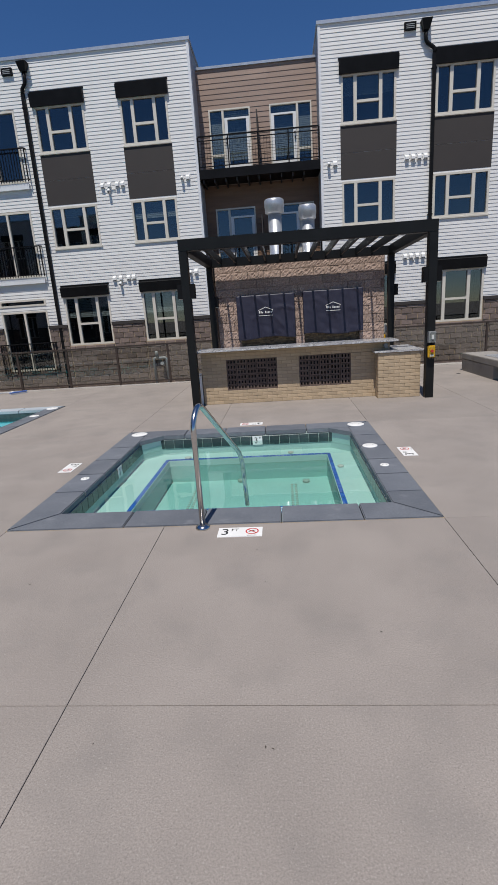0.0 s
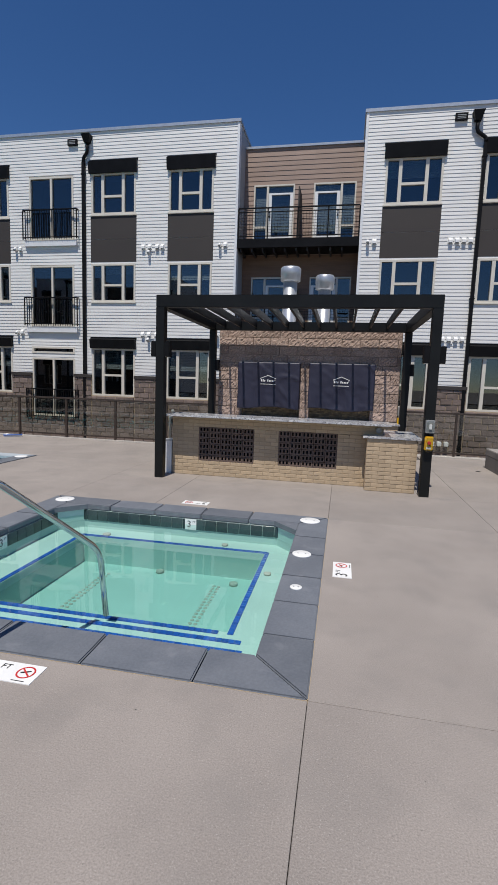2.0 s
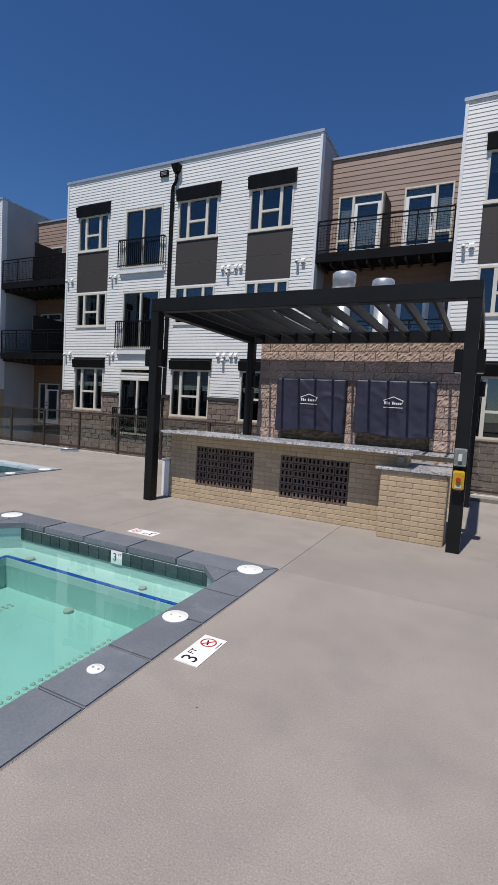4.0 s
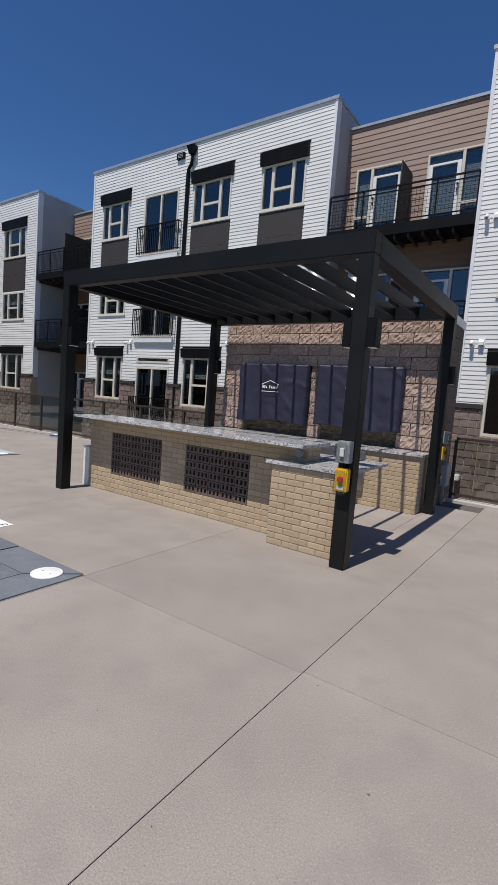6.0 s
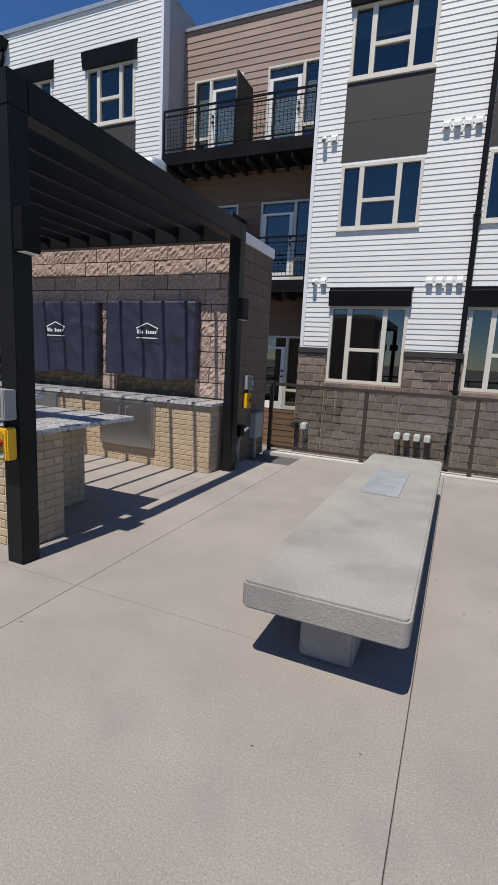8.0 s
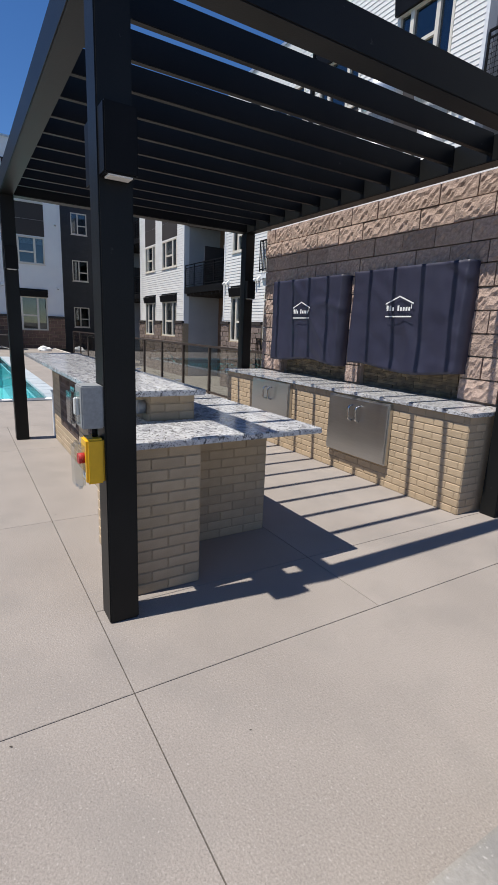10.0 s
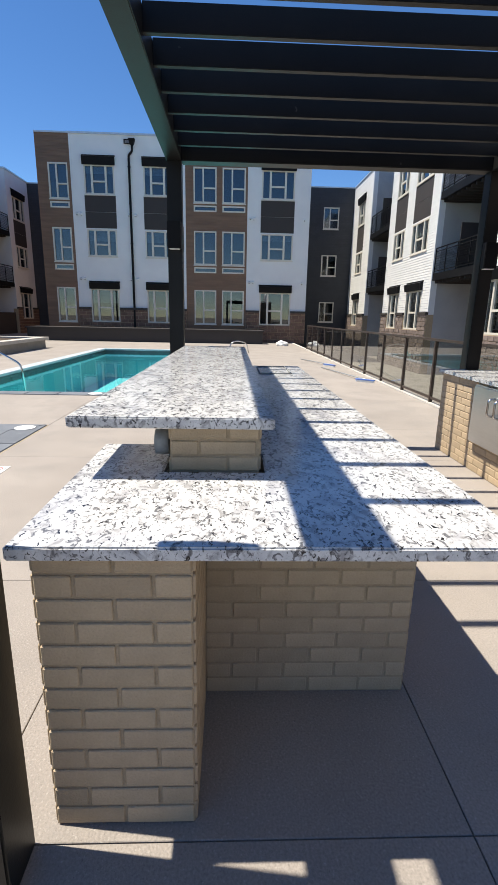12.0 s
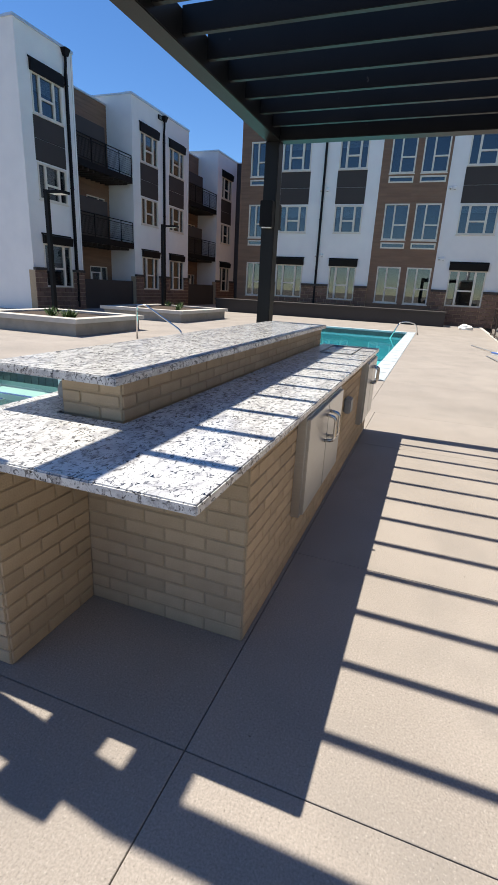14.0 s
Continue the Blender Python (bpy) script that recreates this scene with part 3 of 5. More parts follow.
def hood(f, u, z):
    """A white exhaust hood with a sloped top, open below."""
    s = thing("vent_hood", "small white exhaust hood on the siding", "vent", f.p(u, 0.03, z), "wall exhaust hoods")
    f.part("base_plate", s, WHITE, (u - 0.085, u + 0.085, 0.018, 0.03, z - 0.09, z + 0.10))
    bm = bmesh.new()
    v = [bm.verts.new(f.p(a, d, h)) for a in (u - 0.06, u + 0.06) for d, h in ((0.03, z - 0.07), (0.11, z - 0.07), (0.11, z + 0.01), (0.03, z + 0.08))]
    for q in ((0, 1, 2, 3), (7, 6, 5, 4), (1, 5, 6, 2), (2, 6, 7, 3), (3, 7, 4, 0), (0, 4, 5, 1)):
        bm.faces.new([v[i] for i in q])
    part("shroud", bm, WHITE, s)
    f.part("flap", s, GREYBOX, (u - 0.05, u + 0.05, 0.04, 0.10, z - 0.088, z - 0.071), label="grey damper flap")


def flood(f, u, z):
    s = thing("flood_light", "round white wall flood light on a short bracket", "wall light", f.p(u, 0.03, z), "wall flood lights")
    f.part("base_plate", s, WHITE, (u - 0.055, u + 0.055, 0.018, 0.04, z - 0.055, z + 0.055))
    bm = bmesh.new()
    tube(bm, [f.p(u, 0.04, z), f.p(u, 0.10, z - 0.02)], 0.02, 8)
    part("bracket", bm, WHITE, s)
    bm = bmesh.new()
    tube(bm, [f.p(u, 0.07, z + 0.03), f.p(u, 0.11, z + 0.01), f.p(u, 0.16, z - 0.05)], 0.05, 12)
    head = part("lamp_head", bm, WHITE, s)
    bm = bmesh.new()
    tube(bm, [f.p(u, 0.161, z - 0.051), f.p(u, 0.167, z - 0.058)], 0.04, 12)
    part("lens", bm, GREYBOX, head, "dark grey lens")


def sconces(f, us, z):
    """Hoods stand in fours with a flood light and a conduit between, or beside a flood light at the bay's edge."""
    groups = []
    for u in us:
        if groups and u - groups[-1][-1] < 0.5:
            groups[-1].append(u)
        else:
            groups.append([u])
    for g in groups:
        if len(g) == 4:
            for u in g:
                hood(f, u, z)
            if g[0] < 0:
                flood(f, g[1] - 0.02, z - 0.20)
            c = thing("conduit", "thin white conduit between exhaust hoods", "conduit", f.p(g[1], 0.03, z), "wall conduits")
            f.part("pipe", c, WHITE, (g[1] + 0.05, g[2] - 0.09, 0.02, 0.045, z - 0.16, z - 0.13))
        elif len(g) == 2:
            flood(f, g[0], z)
            hood(f, g[1], z + 0.02)
        else:
            flood(f, g[0], z)


def hose_vent(f, u, z):
    v = thing("wall_vent", "black louvred exhaust vent near the parapet", "vent", f.p(u, 0, z), "exhaust vents")
    f.part("frame", v, BLACK, (u - 0.19, u + 0.19, 0.015, 0.09, z - 0.11, z + 0.11))
    f.part("louvre", v, GREYBOX, *[(u - 0.13, u + 0.13, 0.09, 0.10, z - 0.07 + i * 0.05, z - 0.05 + i * 0.05) for i in range(3)])


ROOF = 10.86


def white_block(name, f, u0, u1, cols, lap=True, ground_z=-1.0, depth=6.0, base_top=1.72, extra=(), base_mat=STONEB, lsides=True, top=ROOF):
    """A white three-storey bay. cols: (left, right, kind) of each column of windows."""
    b = thing(name, "white three-storey apartment bay with dark panels and stone base", "building", f.p((u0 + u1) / 2, -depth / 2, ground_z), "apartment bays", )
    holes, panels, low = [], [], []
    for a, c, kind in cols:
        if kind == "w":
            for z0, z1 in ((7.82, 9.30), (4.62, 6.04), (1.02, 2.86)):
                holes.append((a, c, z0, z1))
            panels.append((a - 0.03, c + 0.03, 6.10, 7.76))
        elif kind == "j":
            for z0, z1 in ((6.95, 9.30), (3.68, 6.02), (0.12, 2.40), (2.62, 2.88)):
                holes.append((a, c, z0, z1))
    holes += list(extra)
    skin = SIDING if lap else STUCCO
    cover = holes + panels
    walls(f, b, STUCCO, u0, u1, base_top, top, holes, -0.25, 0.0, "wall")
    if lap:
        siding(f, b, SIDING, u0, u1, base_top + 0.12, top - 0.10, cover)
    walls(f, b, MORTAR, u0, u1, ground_z, base_top, holes, -0.25, 0.0, "base_wall")
    stone_base(f, b, u0, u1, ground_z, base_top, holes, material=base_mat, seed=int(abs(u0 * 7)))
    f.part("base_cap", b, PANEL, *[(a, c, 0.0, 0.14, base_top, base_top + 0.12) for a, c, z0, z1 in split(u0, u1, base_top + 0.05, base_top + 0.06, holes)], label="brown cap course above the stone base")
    for a, c, z0, z1 in panels:
        f.part("dark_panel", b, PANEL, (a, c, 0.0, 0.016, z0, (z0 + z1) / 2 - 0.006), (a, c, 0.0, 0.016, (z0 + z1) / 2 + 0.006, z1))
    f.part("corner_board", b, TRIM if lap else STUCCO, (u0, u0 + 0.09, 0.0, 0.03, base_top + 0.12, top - 0.1), (u1 - 0.09, u1, 0.0, 0.03, base_top + 0.12, top - 0.1))
    f.part("parapet_cap", b, GALV, (u0 - 0.04, u1 + 0.04, -0.4, 0.06, top - 0.10, top))
    if lsides:
        f.part("side_wall", b, GREYSIDE if lap else STUCCO, (u0, u0 + 0.2, -depth, -0.25, ground_z, top - 0.1), (u1 - 0.2, u1, -depth, -0.25, ground_z, top - 0.1))
        f.part("roof", b, GREYBOX, (u0 + 0.2, u1 - 0.2, -depth, -0.25, top - 0.4, top - 0.3))
        f.part("side_cap", b, GALV, (u0 - 0.04, u0 + 0.25, -depth, -0.4, top - 0.1, top - 0.02), (u1 - 0.25, u1 + 0.04, -depth, -0.4, top - 0.1, top - 0.02))
    rnd = random.Random(int(abs(u0) * 11) + 5)
    for a, c, kind in cols:
        if kind == "w":
            for n, (z0, z1) in enumerate(((7.82, 9.30), (4.62, 6.04), (1.02, 2.86))):
                window(f, a, c, z0, z1, "triple", blind=rnd.choice((0, 0, 0.25, 0.4)))
            awning(f, a - 0.06, c + 0.06, 9.30, 9.72)
            awning(f, a - 0.04, c + 0.04, 2.88, 3.24)
        elif kind == "j":
            for n, z0 in enumerate((6.95, 3.68, 0.12)):
                window(f, a, c, z0, z0 + 2.32, "slider")
                j = thing("juliet_railing", "black metal picket railing across a glazed door", "railing", f.p((a + c) / 2, 0.12, z0), "door railings")
                rail(f, j, a - 0.2, c + 0.2, 0.16, z0 + (0.0 if n < 2 else -0.08), z0 + 1.10, back=0.03)
                if n < 2:
                    f.part("ledge", j, TRIM, (a - 0.16, c + 0.16, 0.026, 0.12, z0 - 0.24, z0 - 0.05), label="white trim ledge")
            window(f, a, c, 2.62, 2.88, "single")
    return b


def recess(name, f, u0, u1, skin, doors, back=1.03, top=10.38, ground_z=-1.0, screen=True, front=0.0, patio=False):
    """A set-back bay with balconies. doors: (left, right) pairs."""
    b = thing(name, "recessed bay with lap siding and black balconies", "building", f.p((u0 + u1) / 2, -back, ground_z), "recessed bays")
    holes = [(a, c, z, z + 2.05) for a, c in doors for z in (6.98, 3.66, 0.10)]
    walls(f, b, skin, u0, u1, ground_z, top, holes, -back - 0.25, -back, "wall")
    siding(f, b, skin, u0, u1, 6.5, top - 0.1, holes, d=-back, course=0.17)
    # brown boards below 6.5 m; their darker colour also carries the balcony shade
    siding(f, b, BROWN, u0, u1, ground_z, 6.5, holes, d=-back, course=0.17)
    f.part("parapet_cap", b, GALV, (u0, u1, -back - 0.4, -back + 0.06, top - 0.08, top))
    for a, c, z, z1 in holes:
        window(f, a, c, z, z1, "patio" if (a + c) < (u0 + u1) else "patio_mirrored", blind=0.8 if z > 6 else 0.0, d=-back)
    for z in (6.83, 3.50):
        s = thing("balcony", "black-framed balcony with picket railing and dark soffit", "balcony", f.p((u0 + u1) / 2, -back / 2, z), "balconies")
        f.part("floor_slab", s, BLACK, (u0 + 0.01, u1 - 0.01, -back + 0.03, front, z - 0.30, z))
        f.part("joist", s, PANEL, *[(u0 + 0.1 + 0.4 * i, u0 + 0.15 + 0.4 * i, -back + 0.05, front - 0.1, z - 0.42, z - 0.30) for i in range(int((u1 - u0) / 0.4))])
        mesh_rail(f, s, u0 + 0.03, u1 - 0.03, front - 0.04, z, z + 1.07)
        if screen:
            m = (u0 + u1) / 2
            f.part("privacy_screen", s, PANEL, (m - 0.02, m + 0.02, -back + 0.03, front - 0.08, z, z + 1.75), label="tall dark divider screen")
            if patio:
                f.part("front_screen", s, PANEL, (u0 + 0.08, m - 0.04, front - 0.11, front - 0.07, z, z + 1.75), label="tall dark front screen")
    if patio:
        f.part("patio_wall", b, PANEL, (u0 + 0.02, u1 - 0.02, front - 0.25, front - 0.12, ground_z, 1.45), label="dark patio enclosure wall")
    return b


NORTH = Facade(0, 18.87, (1, 0), (0, -1))
white_block("apartment_bay", NORTH, -14.17, -2.53, [(-13.45, -11.74, "w"), (-10.84, -8.96, "j"), (-8.22, -6.42, "w"), (-5.13, -3.44, "w")], extra=())
recess("recessed_bay", NORTH, -2.53, 1.77, TAN, [(-2.16, -0.64), (0.06, 1.58)])
white_block("apartment_bay", NORTH, 1.77, 8.75, [(2.50, 4.34, "w"), (5.64, 7.54, "w")])
recess("recessed_bay", NORTH, 8.75, 13.1, TAN, [(9.1, 10.6), (11.2, 12.7)])
recess("recessed_bay", NORTH, -18.5, -14.17, TAN, [(-18.1, -16.6), (-15.9, -14.4)], back=2.0)
white_block("apartment_bay", NORTH, -25.4, -18.5, [(-24.4, -22.7, "w"), (-21.6, -19.5, "w")])
recess("recessed_bay", NORTH, -29.5, -25.4, CHAR, [(-29.2, -27.7), (-27.2, -25.7)], back=2.0)
white_block("apartment_bay", NORTH, -34.5, -29.5, [(-32.9, -31.2, "w")])
downspout(NORTH, -8.50, -0.9, 10.45, -0.18)
downspout(NORTH, 5.54, -0.9, 10.35, 0.30)
hose_vent(NORTH, -8.95, 10.42)
hose_vent(NORTH, 4.75, 10.42)
sconces(NORTH, (-14.0, -13.75, -11.45, -11.25, -6.10, -5.85, -5.55, -5.35, -3.15, -2.95, 2.05, 2.27, 4.72, 4.93, 5.14, 5.35, 8.15, 8.37), 6.62)
sconces(NORTH, (-14.0, -13.75, -11.45, -11.25, -6.10, -5.85, -5.55, -5.35, -3.15, -2.95, 2.05, 2.27, 4.72, 4.93, 5.14, 5.35, 8.15, 8.37), 3.42)

WEST = Facade(-25.3, 0, (0, 1), (1, 0))


def brown_bay(f, u0, u1, pairs, top=10.85, base=1.7, skin=BROWN):
    b = thing("brown_bay", "brown lap-sided apartment bay with paired windows", "building", f.p((u0 + u1) / 2, -3, 0), "brown bays")
    holes = []
    for a, c in pairs:
        for z0, z1 in ((7.55, 9.35), (4.30, 6.10), (1.0, 2.92), (7.10, 7.42), (3.86, 4.17)):
            holes.append((a, c, z0, z1))
    walls(f, b, skin, u0, u1, 0.0, top, holes, -0.25, 0.0)
    siding(f, b, skin, u0, u1, 0.9, top - 0.08, holes)
    f.part("parapet_cap", b, GALV, (u0, u1, -0.4, 0.05, top - 0.08, top))
    f.part("side_wall", b, skin, (u0, u0 + 0.2, -10.4, -0.25, 0, top), (u1 - 0.2, u1, -10.4, -0.25, 0, top))
    for a, c, z0, z1 in holes:
        window(f, a, c, z0, z1, "double" if z1 - z0 > 1 else "single")
    return b


brown_bay(WEST, -0.80, 1.01, [(-0.2, 0.86)])
white_block("apartment_bay", WEST, 1.01, 7.23, [(1.72, 3.36, "w"), (4.95, 6.5, "w")], lap=False, ground_z=0.0, base_mat=REDBRICK)
brown_bay(WEST, 7.23, 10.68, [(7.68, 8.95), (9.28, 10.56)])
white_block("apartment_bay", WEST, 10.68, 14.2, [(11.47, 13.3, "w")], lap=False, ground_z=0.0, depth=9.0, base_mat=REDBRICK)
downspout(WEST, 4.2, 0.2, 10.4, -0.2)
hose_vent(WEST, 4.15, 10.45)
sconces(WEST, (1.25, 1.45, 4.1, 4.45, 10.85, 11.05, 13.9), 6.8)
sconces(WEST, (1.25, 1.45, 4.1, 4.45, 10.85, 11.05, 13.9), 3.4)

# charcoal connecting wings in the two far corners
for v0, v1, wins, off in ((14.2, 19.2, ((14.75, 15.35), (16.6, 17.75)), -9.2), (-9.0, -0.8, ((-4.6, -3.7), (-2.6, -1.6)), -10.6)):
    f = Facade(-25.3 + off, 0, (0, 1), (1, 0))
    b = thing("charcoal_wing", "charcoal lap-sided connecting wing with small windows", "building", f.p((v0 + v1) / 2, -2, 0), "connecting wings")
    holes = [(a, c, z, z + 1.5) for a, c in wins for z in (7.94, 4.62, 1.2)]
    walls(f, b, CHAR, v0, v1, -1.0, 10.82, holes, -0.25, 0.0)
    siding(f, b, CHAR, v0, v1, 0.0, 10.75, holes)
    f.part("parapet_cap", b, GALV, (v0, v1, -0.4, 0.05, 10.75, 10.83))
    for a, c, z, z1 in holes:
        window(f, a, c, z, z1, "double")

lw = thing("low_wall", "long dark-grey low planter wall along the facade", "wall", (-23.4, 5, 0), kind="structure")
bpart("wall_body", lw, PANEL, (-24.6, -23.3, -1.3, 11.6, 0, 0.66))
bpart("wall_cap", lw, PANEL, (-24.65, -23.2, -1.35, 11.65, 0.66, 0.74), bev=0.008)

SOUTH = Facade(0, -5.53, (-1, 0), (0, 1))
white_block("apartment_bay", SOUTH, 13.4, 16.65, [(14.1, 15.85, "w")], lap=False, ground_z=0.0, base_mat=REDBRICK)
recess("recessed_bay", SOUTH, 16.65, 21.15, BROWN, [(17.0, 18.5), (19.2, 20.7)], back=1.6, ground_z=0.0, patio=True)
white_block("apartment_bay", SOUTH, 21.15, 27.6, [(21.95, 23.75, "w"), (25.1, 26.95, "w")], lap=False, ground_z=0.0, base_mat=REDBRICK)
recess("recessed_bay", SOUTH, 27.6, 32.2, BROWN, [(28.0, 29.5), (30.2, 31.7)], back=1.6, ground_z=0.0, patio=True)
white_block("apartment_bay", SOUTH, 32.2, 36.0, [(33.0, 34.9, "w")], lap=False, ground_z=0.0, base_mat=REDBRICK)
downspout(SOUTH, 16.12, 0.1, 10.6, 0.0)
downspout(SOUTH, 24.4, 0.1, 10.5, 0.0)
hose_vent(SOUTH, 24.0, 10.5)


# ---- spa ----
def basin(x0, x1, y0, y1, deep, name, label, plaster, wall=0.2):
    b = thing(name, label, "pool", ((x0 + x1) / 2, (y0 + y1) / 2, -deep))
    bpart("floor_shell", b, plaster, (x0 - wall, x1 + wall, y0 - wall, y1 + wall, -deep - 0.1, -deep))
    bpart("side_shell", b, plaster, (x0 - wall, x0, y0, y1, -deep, -0.06), (x1, x1 + wall, y0, y1, -deep, -0.06), (x0 - wall, x1 + wall, y0 - wall, y0, -deep, -0.06), (x0 - wall, x1 + wall, y1, y1 + wall, -deep, -0.06))
    return b


IX0, IX1, IY0, IY1 = -2.05, 1.08, 4.19, 7.14
WZ = -0.13
spa = basin(IX0, IX1, IY0, IY1, 0.64, "spa_pool", "square spa pool with pale green water and blue tile lines", PLASTER)
bpart("bench_ledge", spa, PLASTER, (IX0, -1.62, IY0, IY1, -0.64, -0.30), (0.72, IX1, IY0, IY1, -0.64, -0.30), (-1.62, 0.72, 6.80, IY1, -0.64, -0.30), (-1.62, 0.72, IY0, 5.08, -0.64, -0.37))
bpart("step", spa, PLASTER, (-1.62, 0.72, IY0, 4.88, -0.37, -0.30))
bpart("step", spa, PLASTER, (IX0, IX1, IY0, 4.58, -0.30, -0.22))
TL = 0.05
tilex = block_mesh("tile_x", 0.048, 0.048, 0.012, 0.002, BLUETILE)


def tile_row(parent, x0, y0, x1, y1, z):
    n = int(max(abs(x1 - x0), abs(y1 - y0)) / TL)
    for i in range(n):
        s = (i + 0.5) / n
        piece("tile", tilex, parent, Matrix.Translation((x0 + (x1 - x0) * s, y0 + (y1 - y0) * s, z + 0.004)))


for line in ((-1.65, 4.92, -1.65, 6.84, -0.30), (0.75, 4.92, 0.75, 6.84, -0.30), (-1.65, 6.83, 0.75, 6.83, -0.30), (-1.60, 5.05, 0.62, 5.05, -0.37), (-1.60, 4.82, 0.86, 4.82, -0.30), (-1.75, 4.55, 0.92, 4.55, -0.22)):
    tile_row(spa, *line)
dark = block_mesh("dark_tile", 0.143, 0.012, 0.135, 0.003, DARKTILE)
for x0, y0, x1, y1, rz in ((IX0, IY1 - 0.006, IX1, IY1 - 0.006, 0), (IX0 + 0.006, IY0, IX0 + 0.006, IY1, 90), (IX1 - 0.006, IY0, IX1 - 0.006, IY1, 90), (IX0, IY0 + 0.006, IX1, IY0 + 0.006, 0)):
    n = round(max(abs(x1 - x0), abs(y1 - y0)) / 0.15)
    for i in range(n):
        s = (i + 0.5) / n
        piece("waterline_tile", dark, spa, pose(x0 + (x1 - x0) * s, y0 + (y1 - y0) * s, -0.128, 0, 0, rz))
# chamfered corner blocks at the far side
for cx, sx in ((IX0, 1), (IX1, -1)):
    bm = bmesh.new()
    lo = [bm.verts.new((x, y, -1.0)) for x, y in ((cx, IY1), (cx + sx * 0.26, IY1), (cx, IY1 - 0.26))]
    hi = [bm.verts.new((v.co.x, v.co.y, -0.055)) for v in lo]
    bm.faces.new(lo), bm.faces.new(hi)
    for i in range(3):
        bm.faces.new((lo[i], lo[(i + 1) % 3], hi[(i + 1) % 3], hi[i]))
    part("corner_fillet", bm, PLASTER, spa)
    c = bmesh.new()
    lo = [c.verts.new((x, y, -0.05)) for x, y in ((cx, IY1), (cx + sx * 0.30, IY1), (cx, IY1 - 0.30))]
    hi = [c.verts.new((v.co.x, v.co.y, 0.012)) for v in lo]
    c.faces.new(lo), c.faces.new(hi)
    for i in range(3):
        c.faces.new((lo[i], lo[(i + 1) % 3], hi[(i + 1) % 3], hi[i]))
    part("coping_corner", c, COPING, spa)


def coping_run(parent, x0, y0, x1, y1, wide, side, count, m0=0, m1=0, material=COPING, joints=None):
    """Coping stones from (x0, y0) to (x1, y1); side is the way outwards; m0, m1 mitre the ends."""
    a, b, o = Vector((x0, y0, 0)), Vector((x1, y1, 0)), Vector((*side, 0)) * wide
    u = (b - a).normalized()
    ends = [0.0, *(j / (b - a).length for j in joints), 1.0] if joints else [i / count for i in range(count + 1)]
    count = len(ends) - 1
    for i in range(count):
        s, e = a.lerp(b, ends[i]) + u * 0.004, a.lerp(b, ends[i + 1]) - u * 0.004
        q = [s, e, e + o + (u * m1 if i == count - 1 else Vector()), s + o - (u * m0 if i == 0 else Vector())]
        bm = bmesh.new()
        lo = [bm.verts.new(p + Vector((0, 0, -0.055))) for p in q]
        hi = [bm.verts.new(p + Vector((0, 0, 0.012))) for p in q]
        bm.faces.new(lo), bm.faces.new(hi)
        for j in range(4):
            bm.faces.new((lo[j], lo[(j + 1) % 4], hi[(j + 1) % 4], hi[j]))
        bmesh.ops.recalc_face_normals(bm, faces=list(bm.faces))
        bmesh.ops.bevel(bm, geom=list(bm.edges), offset=0.009, segments=2, affect="EDGES")
        part("coping_stone", bm, material, parent)


CW = 0.352
coping_run(spa, IX0, IY0, IX1, IY0, CW, (0, -1), 5, CW, CW, joints=(0.73, 1.43, 2.125, 2.825))
coping_run(spa, IX0, IY1, IX1, IY1, CW, (0, 1), 5, CW, CW)
coping_run(spa, IX0, IY0, IX0, IY1, CW, (-1, 0), 5, CW, CW)
coping_run(spa, IX1, IY0, IX1, IY1, CW, (1, 0), 5, CW, CW, joints=(0.26, 0.78, 1.31, 1.89, 2.45))
bpart("sealant_joint", spa, MORTAR, (SPA[0] - 0.005, SPA[1] + 0.005, SPA[2] - 0.005, IY0 - CW + 0.004, -0.05, 0.002), (SPA[0] - 0.005, SPA[1] + 0.005, IY1 + CW - 0.004, SPA[3] + 0.005, -0.05, 0.002),
      (SPA[0] - 0.005, IX0 - CW + 0.004, IY0 - CW, IY1 + CW, -0.05, 0.002), (IX1 + CW - 0.004, SPA[1] + 0.005, IY0 - CW, IY1 + CW, -0.05, 0.002))
wt = bpart("water", spa, WATER, (IX0 + 0.012, IX1 - 0.012, IY0 + 0.012, IY1 - 0.012, -0.9, WZ), label="clear pale green water")
# keep the surface alone, so that light reaches the floor
bm = bmesh.new()
bm.faces.new([bm.verts.new((x, y, WZ)) for x, y in ((IX0 + 0.012, IY0 + 0.012), (IX1 - 0.012, IY0 + 0.012), (IX1 - 0.012, IY1 - 0.012), (IX0 + 0.012, IY1 - 0.012))])
bm.to_mesh(wt.data)
bm.free()
wt.visible_shadow = False
bm = bmesh.new()
bm.faces.new([bm.verts.new((x, y, -0.385)) for x, y in ((-1.62, 5.08), (0.72, 5.08), (0.72, 6.80), (-1.62, 6.80))])
part("deep_water", bm, DEEPWATER, spa, "deeper green water in the well").visible_shadow = False
for x, y, r in ((-1.35, 6.9, 0.05), (-0.55, 6.72, 0.05), (0.2, 6.95, 0.04), (0.85, 6.2, 0.04), (-0.45, 5.4, 0.05), (0.40, 6.6, 0.05)):
    bm = bmesh.new()
    lathe(bm, x, y, ((r, -0.298 if y > 6.85 or x > 0.75 else -0.64), (r, -0.28 if y > 6.85 or x > 0.75 else -0.61), (r * 0.6, -0.275 if y > 6.85 or x > 0.75 else -0.605)), 14)
    part("jet_fitting", bm, CURB, spa)
